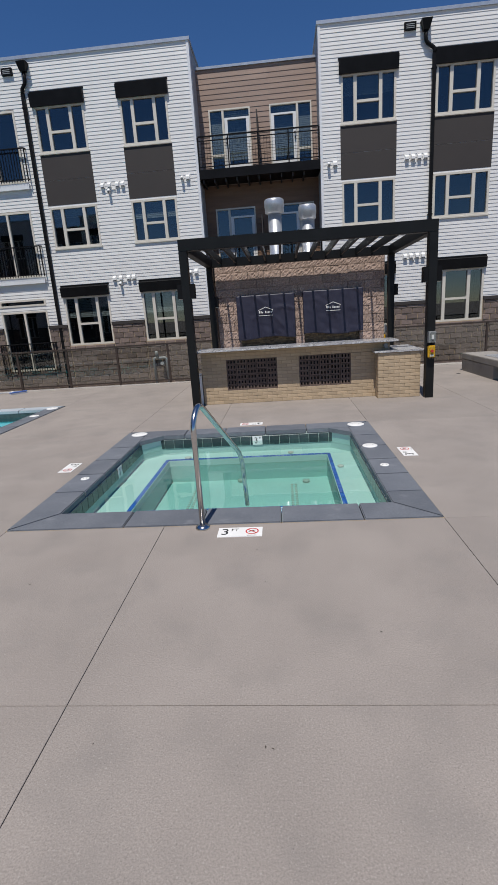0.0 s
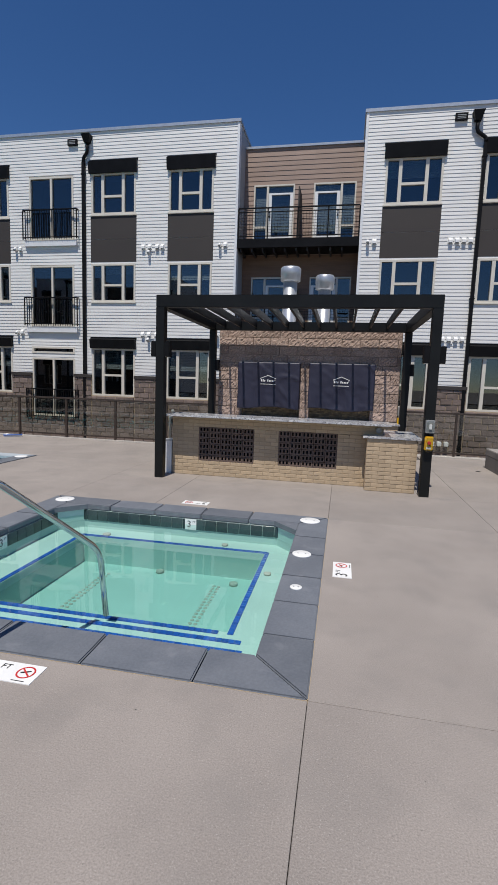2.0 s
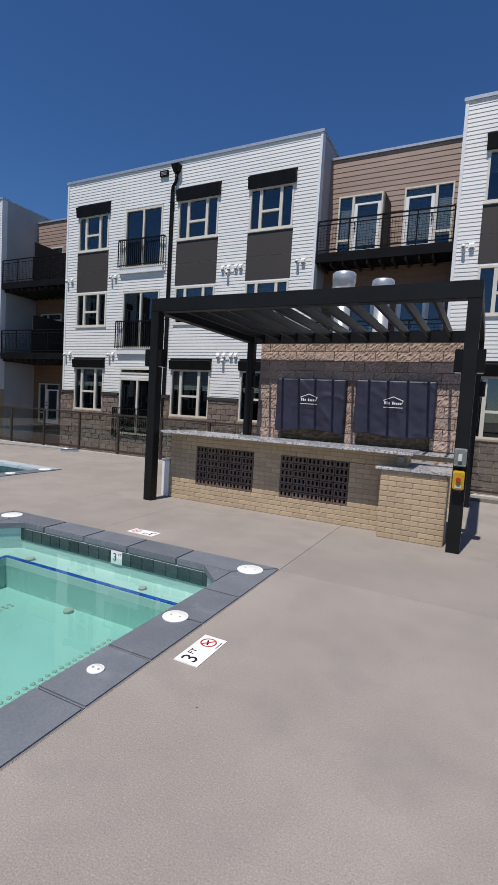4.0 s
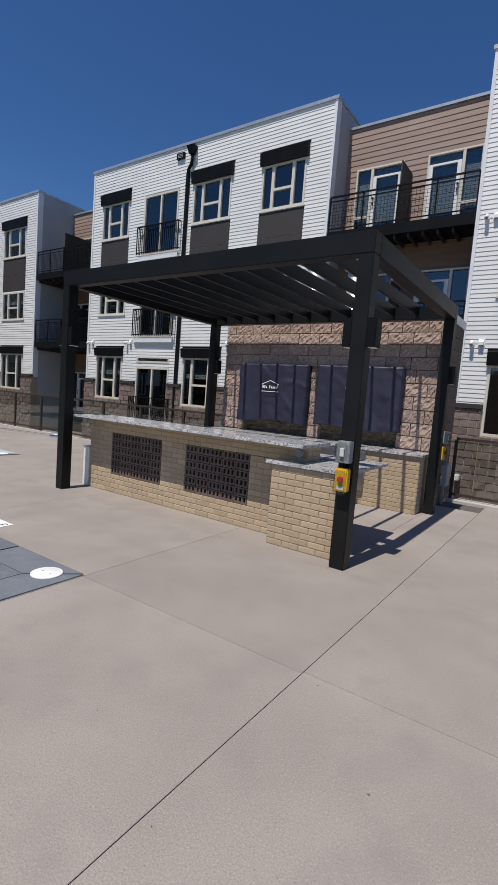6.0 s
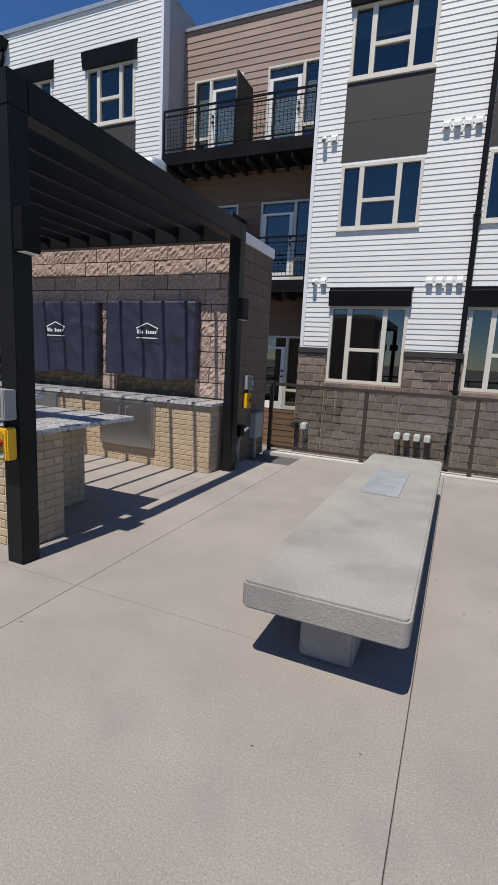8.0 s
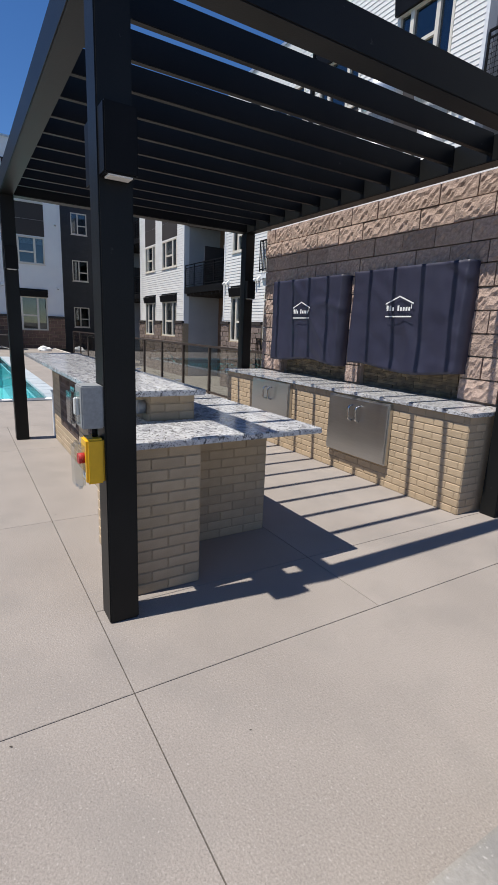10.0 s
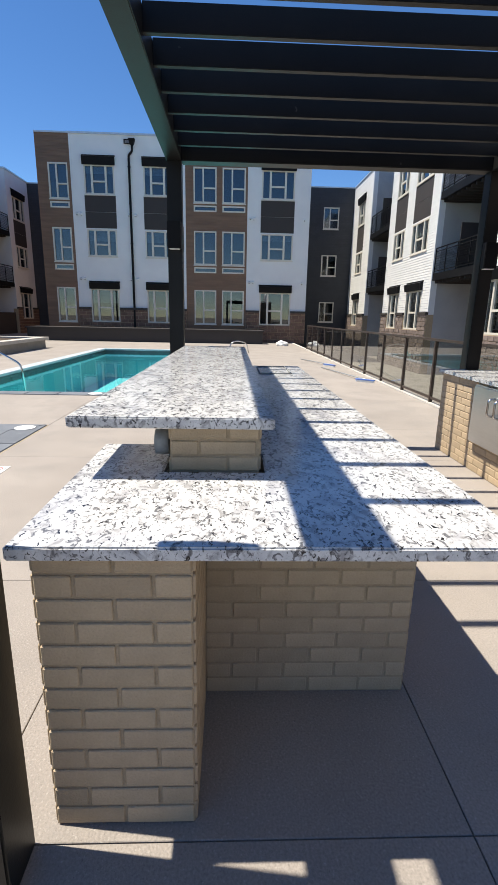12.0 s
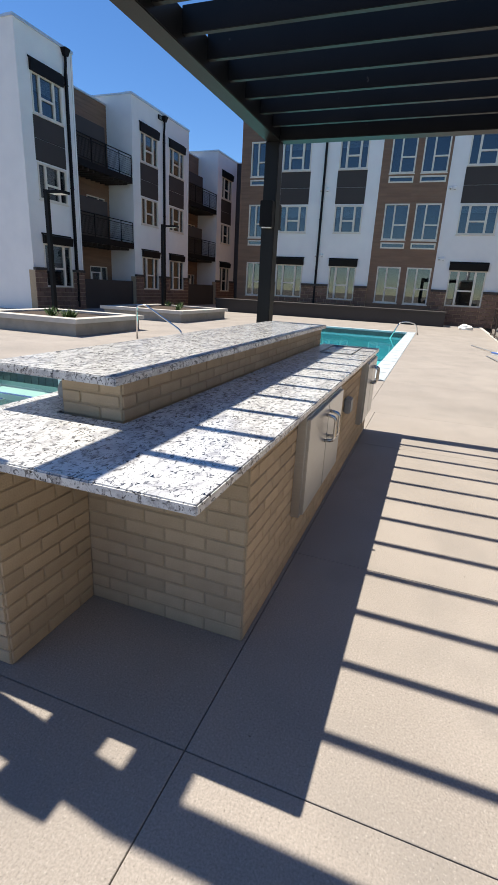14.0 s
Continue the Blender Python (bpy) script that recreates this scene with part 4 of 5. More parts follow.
# small pale discs stand for the lines of bubble jets
for cx in (-1.15, 0.22):
    bm = bmesh.new()
    for j in range(18):
        for k in (-0.028, 0.028):
            lathe(bm, cx + k, 5.35 + j * 0.068, ((0.02, -0.642), (0.02, -0.634), (0.012, -0.632)), 8)
    part("bubble_jet_rows", bm, CURB, spa, "pale double row of bubble jet dots on the spa floor")


def lid(x, y, r):
    t = thing("skimmer_lid", "round white plastic lid set in the coping", "lid", (x, y, 0.012), "white lids")
    bm = bmesh.new()
    lathe(bm, x, y, ((r, 0.010), (r, 0.019), (r * 0.94, 0.022), (r * 0.90, 0.019), (r * 0.86, 0.022), (0.012, 0.022)), 28)
    part("cover", bm, WHITE, t)
    bm = bmesh.new()
    for a in (-0.4, 0.4):
        lathe(bm, x + r * a, y, ((0.008, 0.021), (0.008, 0.0235)), 8)
    part("screw", bm, GREYBOX, t)


lid(1.21, 7.28, 0.125)
lid(1.21, 6.06, 0.095)
lid(1.23, 5.25, 0.05)
lid(-2.18, 7.29, 0.125)
lid(-2.22, 5.2, 0.05)


def text_mesh(word, size, material, m, parent, name="lettering"):
    cu = bpy.data.curves.new(name, "FONT")
    cu.body, cu.size, cu.extrude, cu.align_x, cu.align_y = word, size, 0.0006, "CENTER", "CENTER"
    tmp = bpy.data.objects.new("tmp", cu)
    me = bpy.data.meshes.new_from_object(tmp)
    bpy.data.objects.remove(tmp)
    bpy.data.curves.remove(cu)
    me.name = name
    me.transform(m)
    me.materials.append(material)
    ob = new(name, me)
    ob.parent = parent
    ob.matrix_parent_inverse = Matrix.Translation(parent.location).inverted()
    return ob


def depth_sign(x, y, rz):
    t = thing("depth_marker", "white depth tile reading 3 FT with a no-diving ring", "sign", (x, y, 0.0), "depth markers")
    m = pose(x, y, 0, 0, 0, rz)
    bm = bmesh.new()
    box(bm, -0.185, 0.185, -0.085, 0.085, 0.0, 0.005)
    bmesh.ops.transform(bm, matrix=m, verts=list(bm.verts))
    part("tile", bm, WHITE, t)
    up = Matrix.Translation((0, 0, 0.0062))
    text_mesh("3", 0.15, INK_SHADE, m @ up @ pose(-0.125, 0, 0), t).name = "numeral"
    text_mesh("FT", 0.06, INK_SHADE, m @ up @ pose(-0.045, 0.035, 0), t)
    bm = bmesh.new()
    n = 24
    for i in range(n):
        a, b = 2 * math.pi * i / n, 2 * math.pi * (i + 1) / n
        bm.faces.new([bm.verts.new((0.10 + r * math.cos(q), 0.008 + r * math.sin(q), 0.0065)) for r, q in ((0.055, a), (0.055, b), (0.045, b), (0.045, a))])
    bm.faces.new([bm.verts.new((0.10 + p, 0.008 + q, 0.0069)) for p, q in ((-0.042, 0.030), (-0.036, 0.038), (0.042, -0.030), (0.036, -0.038))])
    bmesh.ops.transform(bm, matrix=m, verts=list(bm.verts))
    part("ring", bm, REDINK, t)
    bm = bmesh.new()
    bm.faces.new([bm.verts.new((0.10 + p, 0.008 + q, 0.0063)) for p, q in ((-0.03, -0.012), (0.0, -0.004), (0.03, 0.016), (0.02, 0.02), (-0.03, 0.0))])
    bm.faces.new([bm.verts.new((0.10 + p, q, 0.0063)) for p, q in ((-0.04, -0.072), (0.04, -0.072), (0.04, -0.066), (-0.04, -0.066))])
    bmesh.ops.transform(bm, matrix=m, verts=list(bm.verts))
    part("pictogram", bm, INK_SHADE, t)


depth_sign(-0.27, 3.68, 0)
depth_sign(1.61, 5.78, 90)
depth_sign(-0.42, 7.72, 180)
depth_sign(-2.62, 5.7, -90)
# upright tile marks on the far and near-left waterline
for x, y, rz in ((-0.30, IY1 - 0.014, 0), (IX0 + 0.014, 5.85, 90)):
    t = thing("waterline_marker", "white waterline tile reading 3 FT", "sign", (x, y, -0.13), "waterline markers")
    m = pose(x, y, -0.125, 90, 0, rz)
    bm = bmesh.new()
    box(bm, -0.075, 0.075, -0.068, 0.068, -0.001, 0.004)
    bmesh.ops.transform(bm, matrix=m, verts=list(bm.verts))
    part("tile", bm, WHITE, t)
    text_mesh("3", 0.12, INK_SHADE, m @ pose(-0.02, 0, 0.0052), t).name = "numeral"
    text_mesh("FT", 0.035, INK_SHADE, m @ pose(0.045, 0.035, 0.0052), t)

hr = thing("handrail", "bent polished stainless handrail into the spa", "handrail", (-0.6, 3.78, 0))
bm = bmesh.new()
tube(bm, arc([(-0.60, 3.79, 0.0), (-0.60, 3.79, 0.93), (-0.57, 3.95, 1.06), (-0.33, 4.84, 0.32), (-0.31, 4.90, -0.26)], 0.14, 8), 0.024, 16)
part("rail", bm, TUBE, hr)
bm = bmesh.new()
lathe(bm, -0.60, 3.79, ((0.062, 0.0), (0.062, 0.012), (0.04, 0.03), (0.026, 0.034)), 20)
part("escutcheon", bm, TUBE, hr)

# ---- swimming pool ----
PX0, PX1, PY0, PY1 = POOL[0] + 0.34, POOL[1] - 0.34, POOL[2] + 0.34, POOL[3] - 0.34
pool = basin(PX0, PX1, PY0, PY1, 1.25, "swimming_pool", "long rectangular swimming pool with turquoise water", POOLP)
bm = bmesh.new()
bm.faces.new([bm.verts.new((x, y, -0.15)) for x, y in ((PX0, PY0), (PX1, PY0), (PX1, PY1), (PX0, PY1))])
pw = part("water", bm, POOLWATER, pool, "turquoise rippled water")
pw.visible_shadow = False
bpart("waterline_band", pool, DARKTILE, (PX0, PX1, PY0, PY0 + 0.01, -0.22, -0.056), (PX0, PX1, PY1 - 0.01, PY1, -0.22, -0.056), (PX0, PX0 + 0.01, PY0 + 0.01, PY1 - 0.01, -0.22, -0.056), (PX1 - 0.01, PX1, PY0 + 0.01, PY1 - 0.01, -0.22, -0.056))
coping_run(pool, PX0, PY0, PX1, PY0, 0.34, (0, -1), 20, 0.34, 0.34, PALECOPE)
coping_run(pool, PX0, PY1, PX1, PY1, 0.34, (0, 1), 20, 0.34, 0.34, PALECOPE)
coping_run(pool, PX0, PY0, PX0, PY1, 0.34, (-1, 0), 10, 0.34, 0.34, PALECOPE)
coping_run(pool, PX1, PY0, PX1, PY1, 0.34, (1, 0), 10, 0.34, 0.34, COPING)
lid(-5.02, 10.2, 0.125)
lid(-5.02, 9.4, 0.095)
lid(-5.0, 7.4, 0.125)
for pts in (((-7.3, 3.75, 0), (-7.3, 3.75, 0.85), (-7.3, 4.0, 0.9), (-7.3, 5.1, 0.3), (-7.3, 5.15, -0.3)), ((-15.9, 9.6, -0.2), (-16.0, 9.9, 0.45), (-16.2, 10.15, 0.50), (-16.5, 10.5, 0.40), (-16.6, 10.6, 0.0))):
    t = thing("handrail", "polished stainless rail at the swimming pool", "handrail", pts[0], "pool rails")
    bm = bmesh.new()
    tube(bm, arc(pts, 0.14, 6), 0.024, 10)
    part("rail", bm, TUBE, t)

# ---- pergola ----
perg = thing("pergola", "black steel pergola with vertical louvre boards overhead", "pergola", (0.6, 11, 0))
PX = (-1.66, 2.80)
PYF, PYB, PW = 9.23, 12.55, 0.15
for x in PX:
    for y in (PYF, PYB):
        bpart("post", perg, PERG, (x, x + PW, y, y + PW, 0.0, 2.93), bev=0.006)
bpart("front_beam", perg, PERG, (PX[0] - 0.0, PX[1] + PW, PYF, PYF + PW, 2.93, 3.13), bev=0.006)
bpart("back_beam", perg, PERG, (PX[0] - 0.0, PX[1] + PW, PYB, PYB + PW, 2.93, 3.13), bev=0.006)
for x in PX:
    bpart("side_beam", perg, PERG, (x, x + PW, PYF + PW, PYB, 2.93, 3.13), bev=0.006)
for i in range(11):
    x = 2.40 - 0.368 * i
    bpart("slat", perg, PERG, (x - 0.022, x + 0.022, PYF + PW, PYB, 2.990, 3.142), bev=0.003)
for x, y, sx in ((2.80, 9.38, 1), (-1.66, 9.38, 1), (2.80, 12.70, -1), (-1.66, 12.70, 1)):
    for x0 in ((x - 0.087, x + 0.149) if y < 10 else (x + 0.149,)):
        b = thing("light_box", "black metal downlight box bolted to a pergola post", "light fixture", (x0, y, 2.1), "post light boxes")
        y0, z0 = (9.235, 2.10) if y < 10 else (12.55, 1.98)
        hs = bpart("housing", b, BLACK, (x0, x0 + 0.088, y0, y0 + 0.14, z0, z0 + 0.26), bev=0.006)
        bpart("lens", hs, WHITE, (x0 + 0.012, x0 + 0.076, y0 + 0.02, y0 + 0.12, z0 - 0.006, z0 - 0.0005))


def brick_wall(parent, x0, y0, x1, y1, z0, z1, out, seed=0, bl=0.20, bh=0.0685, name="brick"):
    """Bricks proud of a mortar core along a straight face; out is the way the face looks."""
    a, b, o = Vector((x0, y0, 0)), Vector((x1, y1, 0)), Vector((*out, 0))
    u, L = (b - a).normalized(), (b - a).length
    rz = math.degrees(math.atan2(o.x, -o.y))
    rnd = random.Random(seed)
    rows = max(1, round((z1 - z0) / bh))
    h = (z1 - z0) / rows
    for j in range(rows):
        s = -bl / 2 if j % 2 else 0.0
        while s < L - 0.01:
            l, r = max(0, s), min(L, s + bl)
            if r - l > 0.03:
                w = round(r - l, 2)
                key = (w, round(h, 3))
                if key not in BRICKS:
                    BRICKS[key] = block_mesh("brick", w - 0.009, 0.030, h - 0.009, 0.003, BRICK)
                c = a + u * ((l + r) / 2) + o * (-0.0117 + rnd.uniform(0, 0.002))
                piece(name, BRICKS[key], parent, pose(c.x, c.y, z0 + (j + 0.5) * h, 0, 0, rz))
            s += bl


BRICKS = {}
# ---- bar ----
bar = thing("bar_counter", "buff-brick outdoor bar with perforated vent blocks", "bar counter", (0.4, 10.1, 0))
BL, BR, BF, BN = -1.50, 2.25, 9.70, 10.60
for block in ((BL, BR, BF + 0.10, BN, 0, 0.872), (BL, 2.23, BF + 0.10, 10.008, 0.872, 1.075), (1.962, 2.748, 9.422, BF, 0, 0.872), (BR, 2.748, BF, 9.818, 0, 0.872), (BL, 2.23, BF, BF + 0.10, 0.89, 1.075), (BL, BR, BF, BF + 0.10, 0, 0.274), (BL, -1.0, BF, BF + 0.10, 0.274, 0.89), (0.02, 0.46, BF, BF + 0.10, 0.274, 0.89), (1.48, BR, BF, BF + 0.10, 0.274, 0.872)):
    bpart("core", bar, MORTAR, block, label="tan mortar bed")
VENTS = ((-1.00, 0.02), (0.46, 1.48))
# front face around the vents
brick_wall(bar, BL, BF, 1.96, BF, 0.0, 0.274, (0, -1), 1)
for a, b in ((BL, VENTS[0][0]), (VENTS[0][1], VENTS[1][0]), (VENTS[1][1], 1.96)):
    brick_wall(bar, a, BF, b, BF, 0.274, 0.89, (0, -1), 2)
brick_wall(bar, BL, BF, 2.23, BF, 0.89, 1.075, (0, -1), 3, bh=0.062)
brick_wall(bar, 2.232, BF, 2.232, 10.01, 0.905, 1.075, (1, 0), 4, bh=0.057)
brick_wall(bar, 2.232, 10.01, BL, 10.01, 0.905, 1.075, (0, 1), 5, bh=0.057)
brick_wall(bar, BL, 10.60, BL, BF, 0.0, 0.872, (-1, 0), 6)
brick_wall(bar, 1.96, 9.42, 2.75, 9.42, 0.0, 0.872, (0, -1), 7)
brick_wall(bar, 2.75, 9.42, 2.75, 9.82, 0.0, 0.872, (1, 0), 8)
brick_wall(bar, 2.75, 9.82, 2.25, 9.82, 0.0, 0.872, (0, 1), 9)
brick_wall(bar, BR, 9.82, BR, BN, 0.0, 0.872, (1, 0), 10)
brick_wall(bar, BR, BN, BL, BN, 0.0, 0.872, (0, 1), 11)
brick_wall(bar, 1.96, BF, 1.96, 9.42, 0.0, 0.872, (-1, 0), 12)
VB = mat("brown_vent_block", (0.15, 0.105, 0.085), (0.11, 0.078, 0.064), 0.85, scale=12, fine=120, bump=0.3, rand=0.15)
vb_bm = bmesh.new()
VWID, VHT = 1.02 / 5, 0.616 / 6
edges = [-VWID / 2 + 0.003, -0.078, -0.046, -0.016, 0.016, 0.046, 0.078, VWID / 2 - 0.003]
for x0, x1 in zip(edges[::2], edges[1::2]):
    box(vb_bm, x0, x1, -0.05, 0.05, -VHT / 2 + 0.003, VHT / 2 - 0.003)
for x0, x1 in zip(edges[1::2], edges[2::2]):
    box(vb_bm, x0, x1, -0.05, 0.05, -VHT / 2 + 0.003, -VHT / 2 + 0.028)
    box(vb_bm, x0, x1, -0.05, 0.05, VHT / 2 - 0.018, VHT / 2 - 0.003)
vb_me = bpy.data.meshes.new("vent_block")
vb_bm.to_mesh(vb_me)
vb_bm.free()
vb_me.materials.append(VB)
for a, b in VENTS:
    # black sheet painted as the shade inside the vent holes
    bpart("vent_shade_sheet", bar, INK_SHADE, (a, b, BF + 0.092, BF + 0.0985, 0.274, 0.89))
    for i in range(5):
        for j in range(6):
            piece("vent_block", vb_me, bar, pose(a + (i + 0.5) * VWID, BF + 0.046, 0.274 + (j + 0.5) * VHT))


def slab_top(name, label, polygon, z0, z1):
    """A polished stone slab with eased edges."""
    t = thing(name, label, "countertop", (polygon[0][0], polygon[0][1], z0))
    bm = bmesh.new()
    lo = [bm.verts.new((x, y, z0)) for x, y in polygon]
    hi = [bm.verts.new((x, y, z1)) for x, y in polygon]
    bm.faces.new(lo), bm.faces.new(hi)
    n = len(polygon)
    for i in range(n):
        bm.faces.new((lo[i], lo[(i + 1) % n], hi[(i + 1) % n], hi[i]))
    bmesh.ops.recalc_face_normals(bm, faces=list(bm.faces))
    bevel(bm, 0.005, 2)
    part("slab", bm, GRANITE, t)
    return t


slab_top("countertop", "white granite bar top with black speckles", [(-1.55, 9.385), (2.33, 9.385), (2.33, 10.05), (-1.55, 10.05)], 1.078, 1.115)
slab_top("countertop", "white speckled granite lower worktop beside the bar", [(1.89, 9.39), (2.815, 9.39), (2.815, 10.655), (-1.56, 10.655), (-1.56, 10.03), (2.255, 10.03), (2.255, 9.678), (1.89, 9.678)], 0.874, 0.91)


def access_door(name, x0, x1, y, z0, z1, s, double=False, pulls=2):
    """A stainless door unit, proud of the wall, with loop pulls; s is +1 when it looks north."""
    t = thing(name, "brushed stainless access doors with loop handles", "cabinet door", ((x0 + x1) / 2, y, z0), "stainless doors")
    bpart("frame", t, STEEL, (x0, x1, y + s * 0.004, y + s * 0.05, z0, z1), bev=0.003)
    m = (x0 + x1) / 2
    for a, b in (((x0 + 0.015, m - 0.003), (m + 0.003, x1 - 0.015)) if double else ((x0 + 0.015, x1 - 0.015),)):
        leaf = bpart("door", t, STEEL, (a, b, y + s * 0.05, y + s * 0.068, z0 + 0.015, z1 - 0.015), bev=0.003)
    for hx in ((m - 0.055, m + 0.055) if pulls == 2 else (m,)):
        bm = bmesh.new()
        tube(bm, arc([(hx, y + s * 0.068, z1 - 0.08), (hx, y + s * 0.125, z1 - 0.09), (hx, y + s * 0.125, z1 - 0.23), (hx, y + s * 0.068, z1 - 0.24)], 0.05), 0.010, 8)
        part("handle", bm, TUBE, leaf)
    return t


access_door("access_doors", 0.62, 1.58, BN, 0.30, 0.865, 1, True)
access_door("access_doors", -1.36, -0.68, BN, 0.26, 0.865, 1, True)
for x, y, z, s in ((0.1, BN, 0.62, 1), (2.25, 10.42, 0.80, 0)):
    t = thing("outlet_box", "weatherproof outlet cover on brick", "outlet", (x, y, z), "outlet covers")
    if s:
        bpart("cover", t, GREYBOX, (x - 0.06, x + 0.06, y + 0.006, y + 0.06, z - 0.06, z + 0.06), bev=0.01)
    else:
        bpart("cover", t, GREYBOX, (2.256, 2.31, y - 0.07, y + 0.07, z - 0.06, z + 0.06), bev=0.01)
# round chrome outlet on the knee wall
t = thing("round_fitting", "round chrome fitting on the brick knee wall", "fitting", (2.13, 9.69, 0.99))
bm = bmesh.new()
tube(bm, [(2.15, 9.69, 0.99), (2.15, 9.66, 0.99), (2.15, 9.64, 0.99)], 0.045, 18)
part("plate", bm, GREYBOX, t)
t = thing("utility_box", "white sheet-metal utility box beside the bar end", "utility box", (-1.59, 9.82, 0))
bpart("box_body", t, WHITE, (-1.668, -1.520, 9.70, 9.96, 0, 0.60), bev=0.006)
bpart("lid", t, GALV, (-1.676, -1.512, 9.69, 9.97, 0.6005, 0.625), bev=0.004)
t = thing("folded_rack", "thin grey metal rack lying on the granite", "rack", (-1.1, 10.3, 0.912))
bm = bmesh.new()
for a, b in (((-1.4, 10.18), (-0.75, 10.18)), ((-1.4, 10.48), (-0.75, 10.48)), ((-1.4, 10.18), (-1.4, 10.48)), ((-0.75, 10.18), (-0.75, 10.48))):
    tube(bm, [(*a, 0.917), (*b, 0.917)], 0.006, 6)
part("wire", bm, GREYBOX, t)

# ---- back counter and grill wall ----
bc = thing("grill_counter", "buff-brick grill counter below the stone wall", "counter", (0.6, 12.6, 0))
CF, CL, CR = 12.30, -1.50, 2.75
bpart("core", bc, MORTAR, (CL, CR, CF, 12.90, 0, 0.872), label="tan mortar bed")
brick_wall(bc, CL, CF, CR, CF, 0.0, 0.872, (0, -1), 21)
brick_wall(bc, CR, CF, CR, 12.54, 0.0, 0.872, (1, 0), 22)
slab_top("countertop", "white granite top on the grill counter", [(-1.54, 12.26), (2.79, 12.26), (2.79, 12.545), (2.79, 12.545), (2.76, 12.545), (2.76, 12.84), (-1.50, 12.84), (-1.50, 12.545), (-1.54, 12.545)][:3] + [(2.79, 12.54), (-1.54, 12.54)], 0.874, 0.91)
slab_top("countertop", "white granite strip at the foot of the stone wall", [(-1.49, 12.545), (2.78, 12.545), (2.78, 12.87), (-1.49, 12.87)], 0.874, 0.91)
access_door("access_doors", 1.02, 1.92, CF, 0.23, 0.855, -1, False)
access_door("access_doors", -0.66, 0.24, CF, 0.30, 0.855, -1, False)

gw = thing("grill_wall", "tall split-face block wall with ledgestone and metal cap", "wall", (0.65, 13.5, 0), kind="structure")
GL, GR, GF, GB = -1.50, 2.78, 12.93, 14.05
NICHE = ((-0.92, 0.50), (0.74, 2.16))
GT = 3.0
core = [(GL, GR, 13.06, GB, 0.0, GT)]
bpart("core", gw, PINKMORTAR, *core, (GL, GR, GF + 0.03, 13.06, 2.2, GT), (GL, GR, GF + 0.03, 13.06, 0.0, 0.86), *[(a, b, GF + 0.03, 13.06, 0.86, 2.2) for a, b in ((GL, -0.92), (0.50, 0.74), (2.16, GR))])
bpart("metal_cap", gw, TRIM, (GL - 0.03, GR + 0.03, GF + 0.06, GB + 0.03, GT, GT + 0.14), bev=0.006, label="pale grey sheet-metal wall cap")
VARS = {}


def rough_block(w, h, i):
    key = (round(w, 2), round(h, 2), i)
    if key not in VARS:
        VARS[key] = block_mesh("stone_block", key[0] - 0.012, 0.08, key[1] - 0.012, 0, STONE, rough=0.02, seed=i * 7 + 3, cuts=5)
    return VARS[key]


rnd = random.Random(8)
for z0, rows, spans in ((0.92, 6, ((GL, -0.92), (0.50, 0.74), (2.16, GR))), (2.2, 4, ((GL, GR),))):
    h = (2.2 - 0.92) / 6 if rows == 6 else (GT - 2.2) / 4
    for j in range(rows):
        for a, b in spans:
            s = a - (0.2 if j % 2 else 0.0)
            while s < b - 0.01:
                l, r = max(a, s), min(b, s + 0.42)
                if r - l > 0.04:
                    ledge = rows == 6 and j < 1
                    piece("stone_block", rough_block(r - l, h, rnd.randint(0, 5)), gw, pose((l + r) / 2, GF + 0.03 + rnd.uniform(-0.006, 0.006), z0 + (j + 0.5) * h))
                s += 0.42
# thin ledgestones in the niches
LS = [block_mesh("ledge_stone", w, 0.05, 0.035, 0.004, LEDGE, rough=0.012, seed=k, cuts=2) for k, w in enumerate((0.12, 0.18, 0.24, 0.30))]
for a, b in NICHE:
    for j in range(10):
        s = a
        while s < b - 0.05:
            k = rnd.randint(0, 3)
            w = (0.12, 0.18, 0.24, 0.30)[k]
            if s + w > b + 0.02:
                k, w = 0, 0.12
            piece("ledge_stone", LS[k], gw, pose(s + w / 2, 13.04 + rnd.uniform(-0.012, 0.008), 0.93 + j * 0.037))
            s += w + 0.004
# smooth block courses on the east and west ends
ENDS = {}
for x, rz in ((GR, 90), (GL, -90)):
    for j in range(15):
        y = GF + 0.03 - (0.2 if j % 2 else 0.0)
        while y < GB - 0.02:
            lo, hi = max(y, GF + 0.03), min(y + 0.39, GB)
            key = round(hi - lo, 2)
            if key > 0.04:
                if key not in ENDS:
                    ENDS[key] = block_mesh("end_block", key - 0.006, 0.03, 0.194, 0.003, SMOOTH)
                piece("end_block", ENDS[key], gw, pose(x, (lo + hi) / 2, 0.10 + j * 0.2, 0, 0, rz))
            y += 0.39


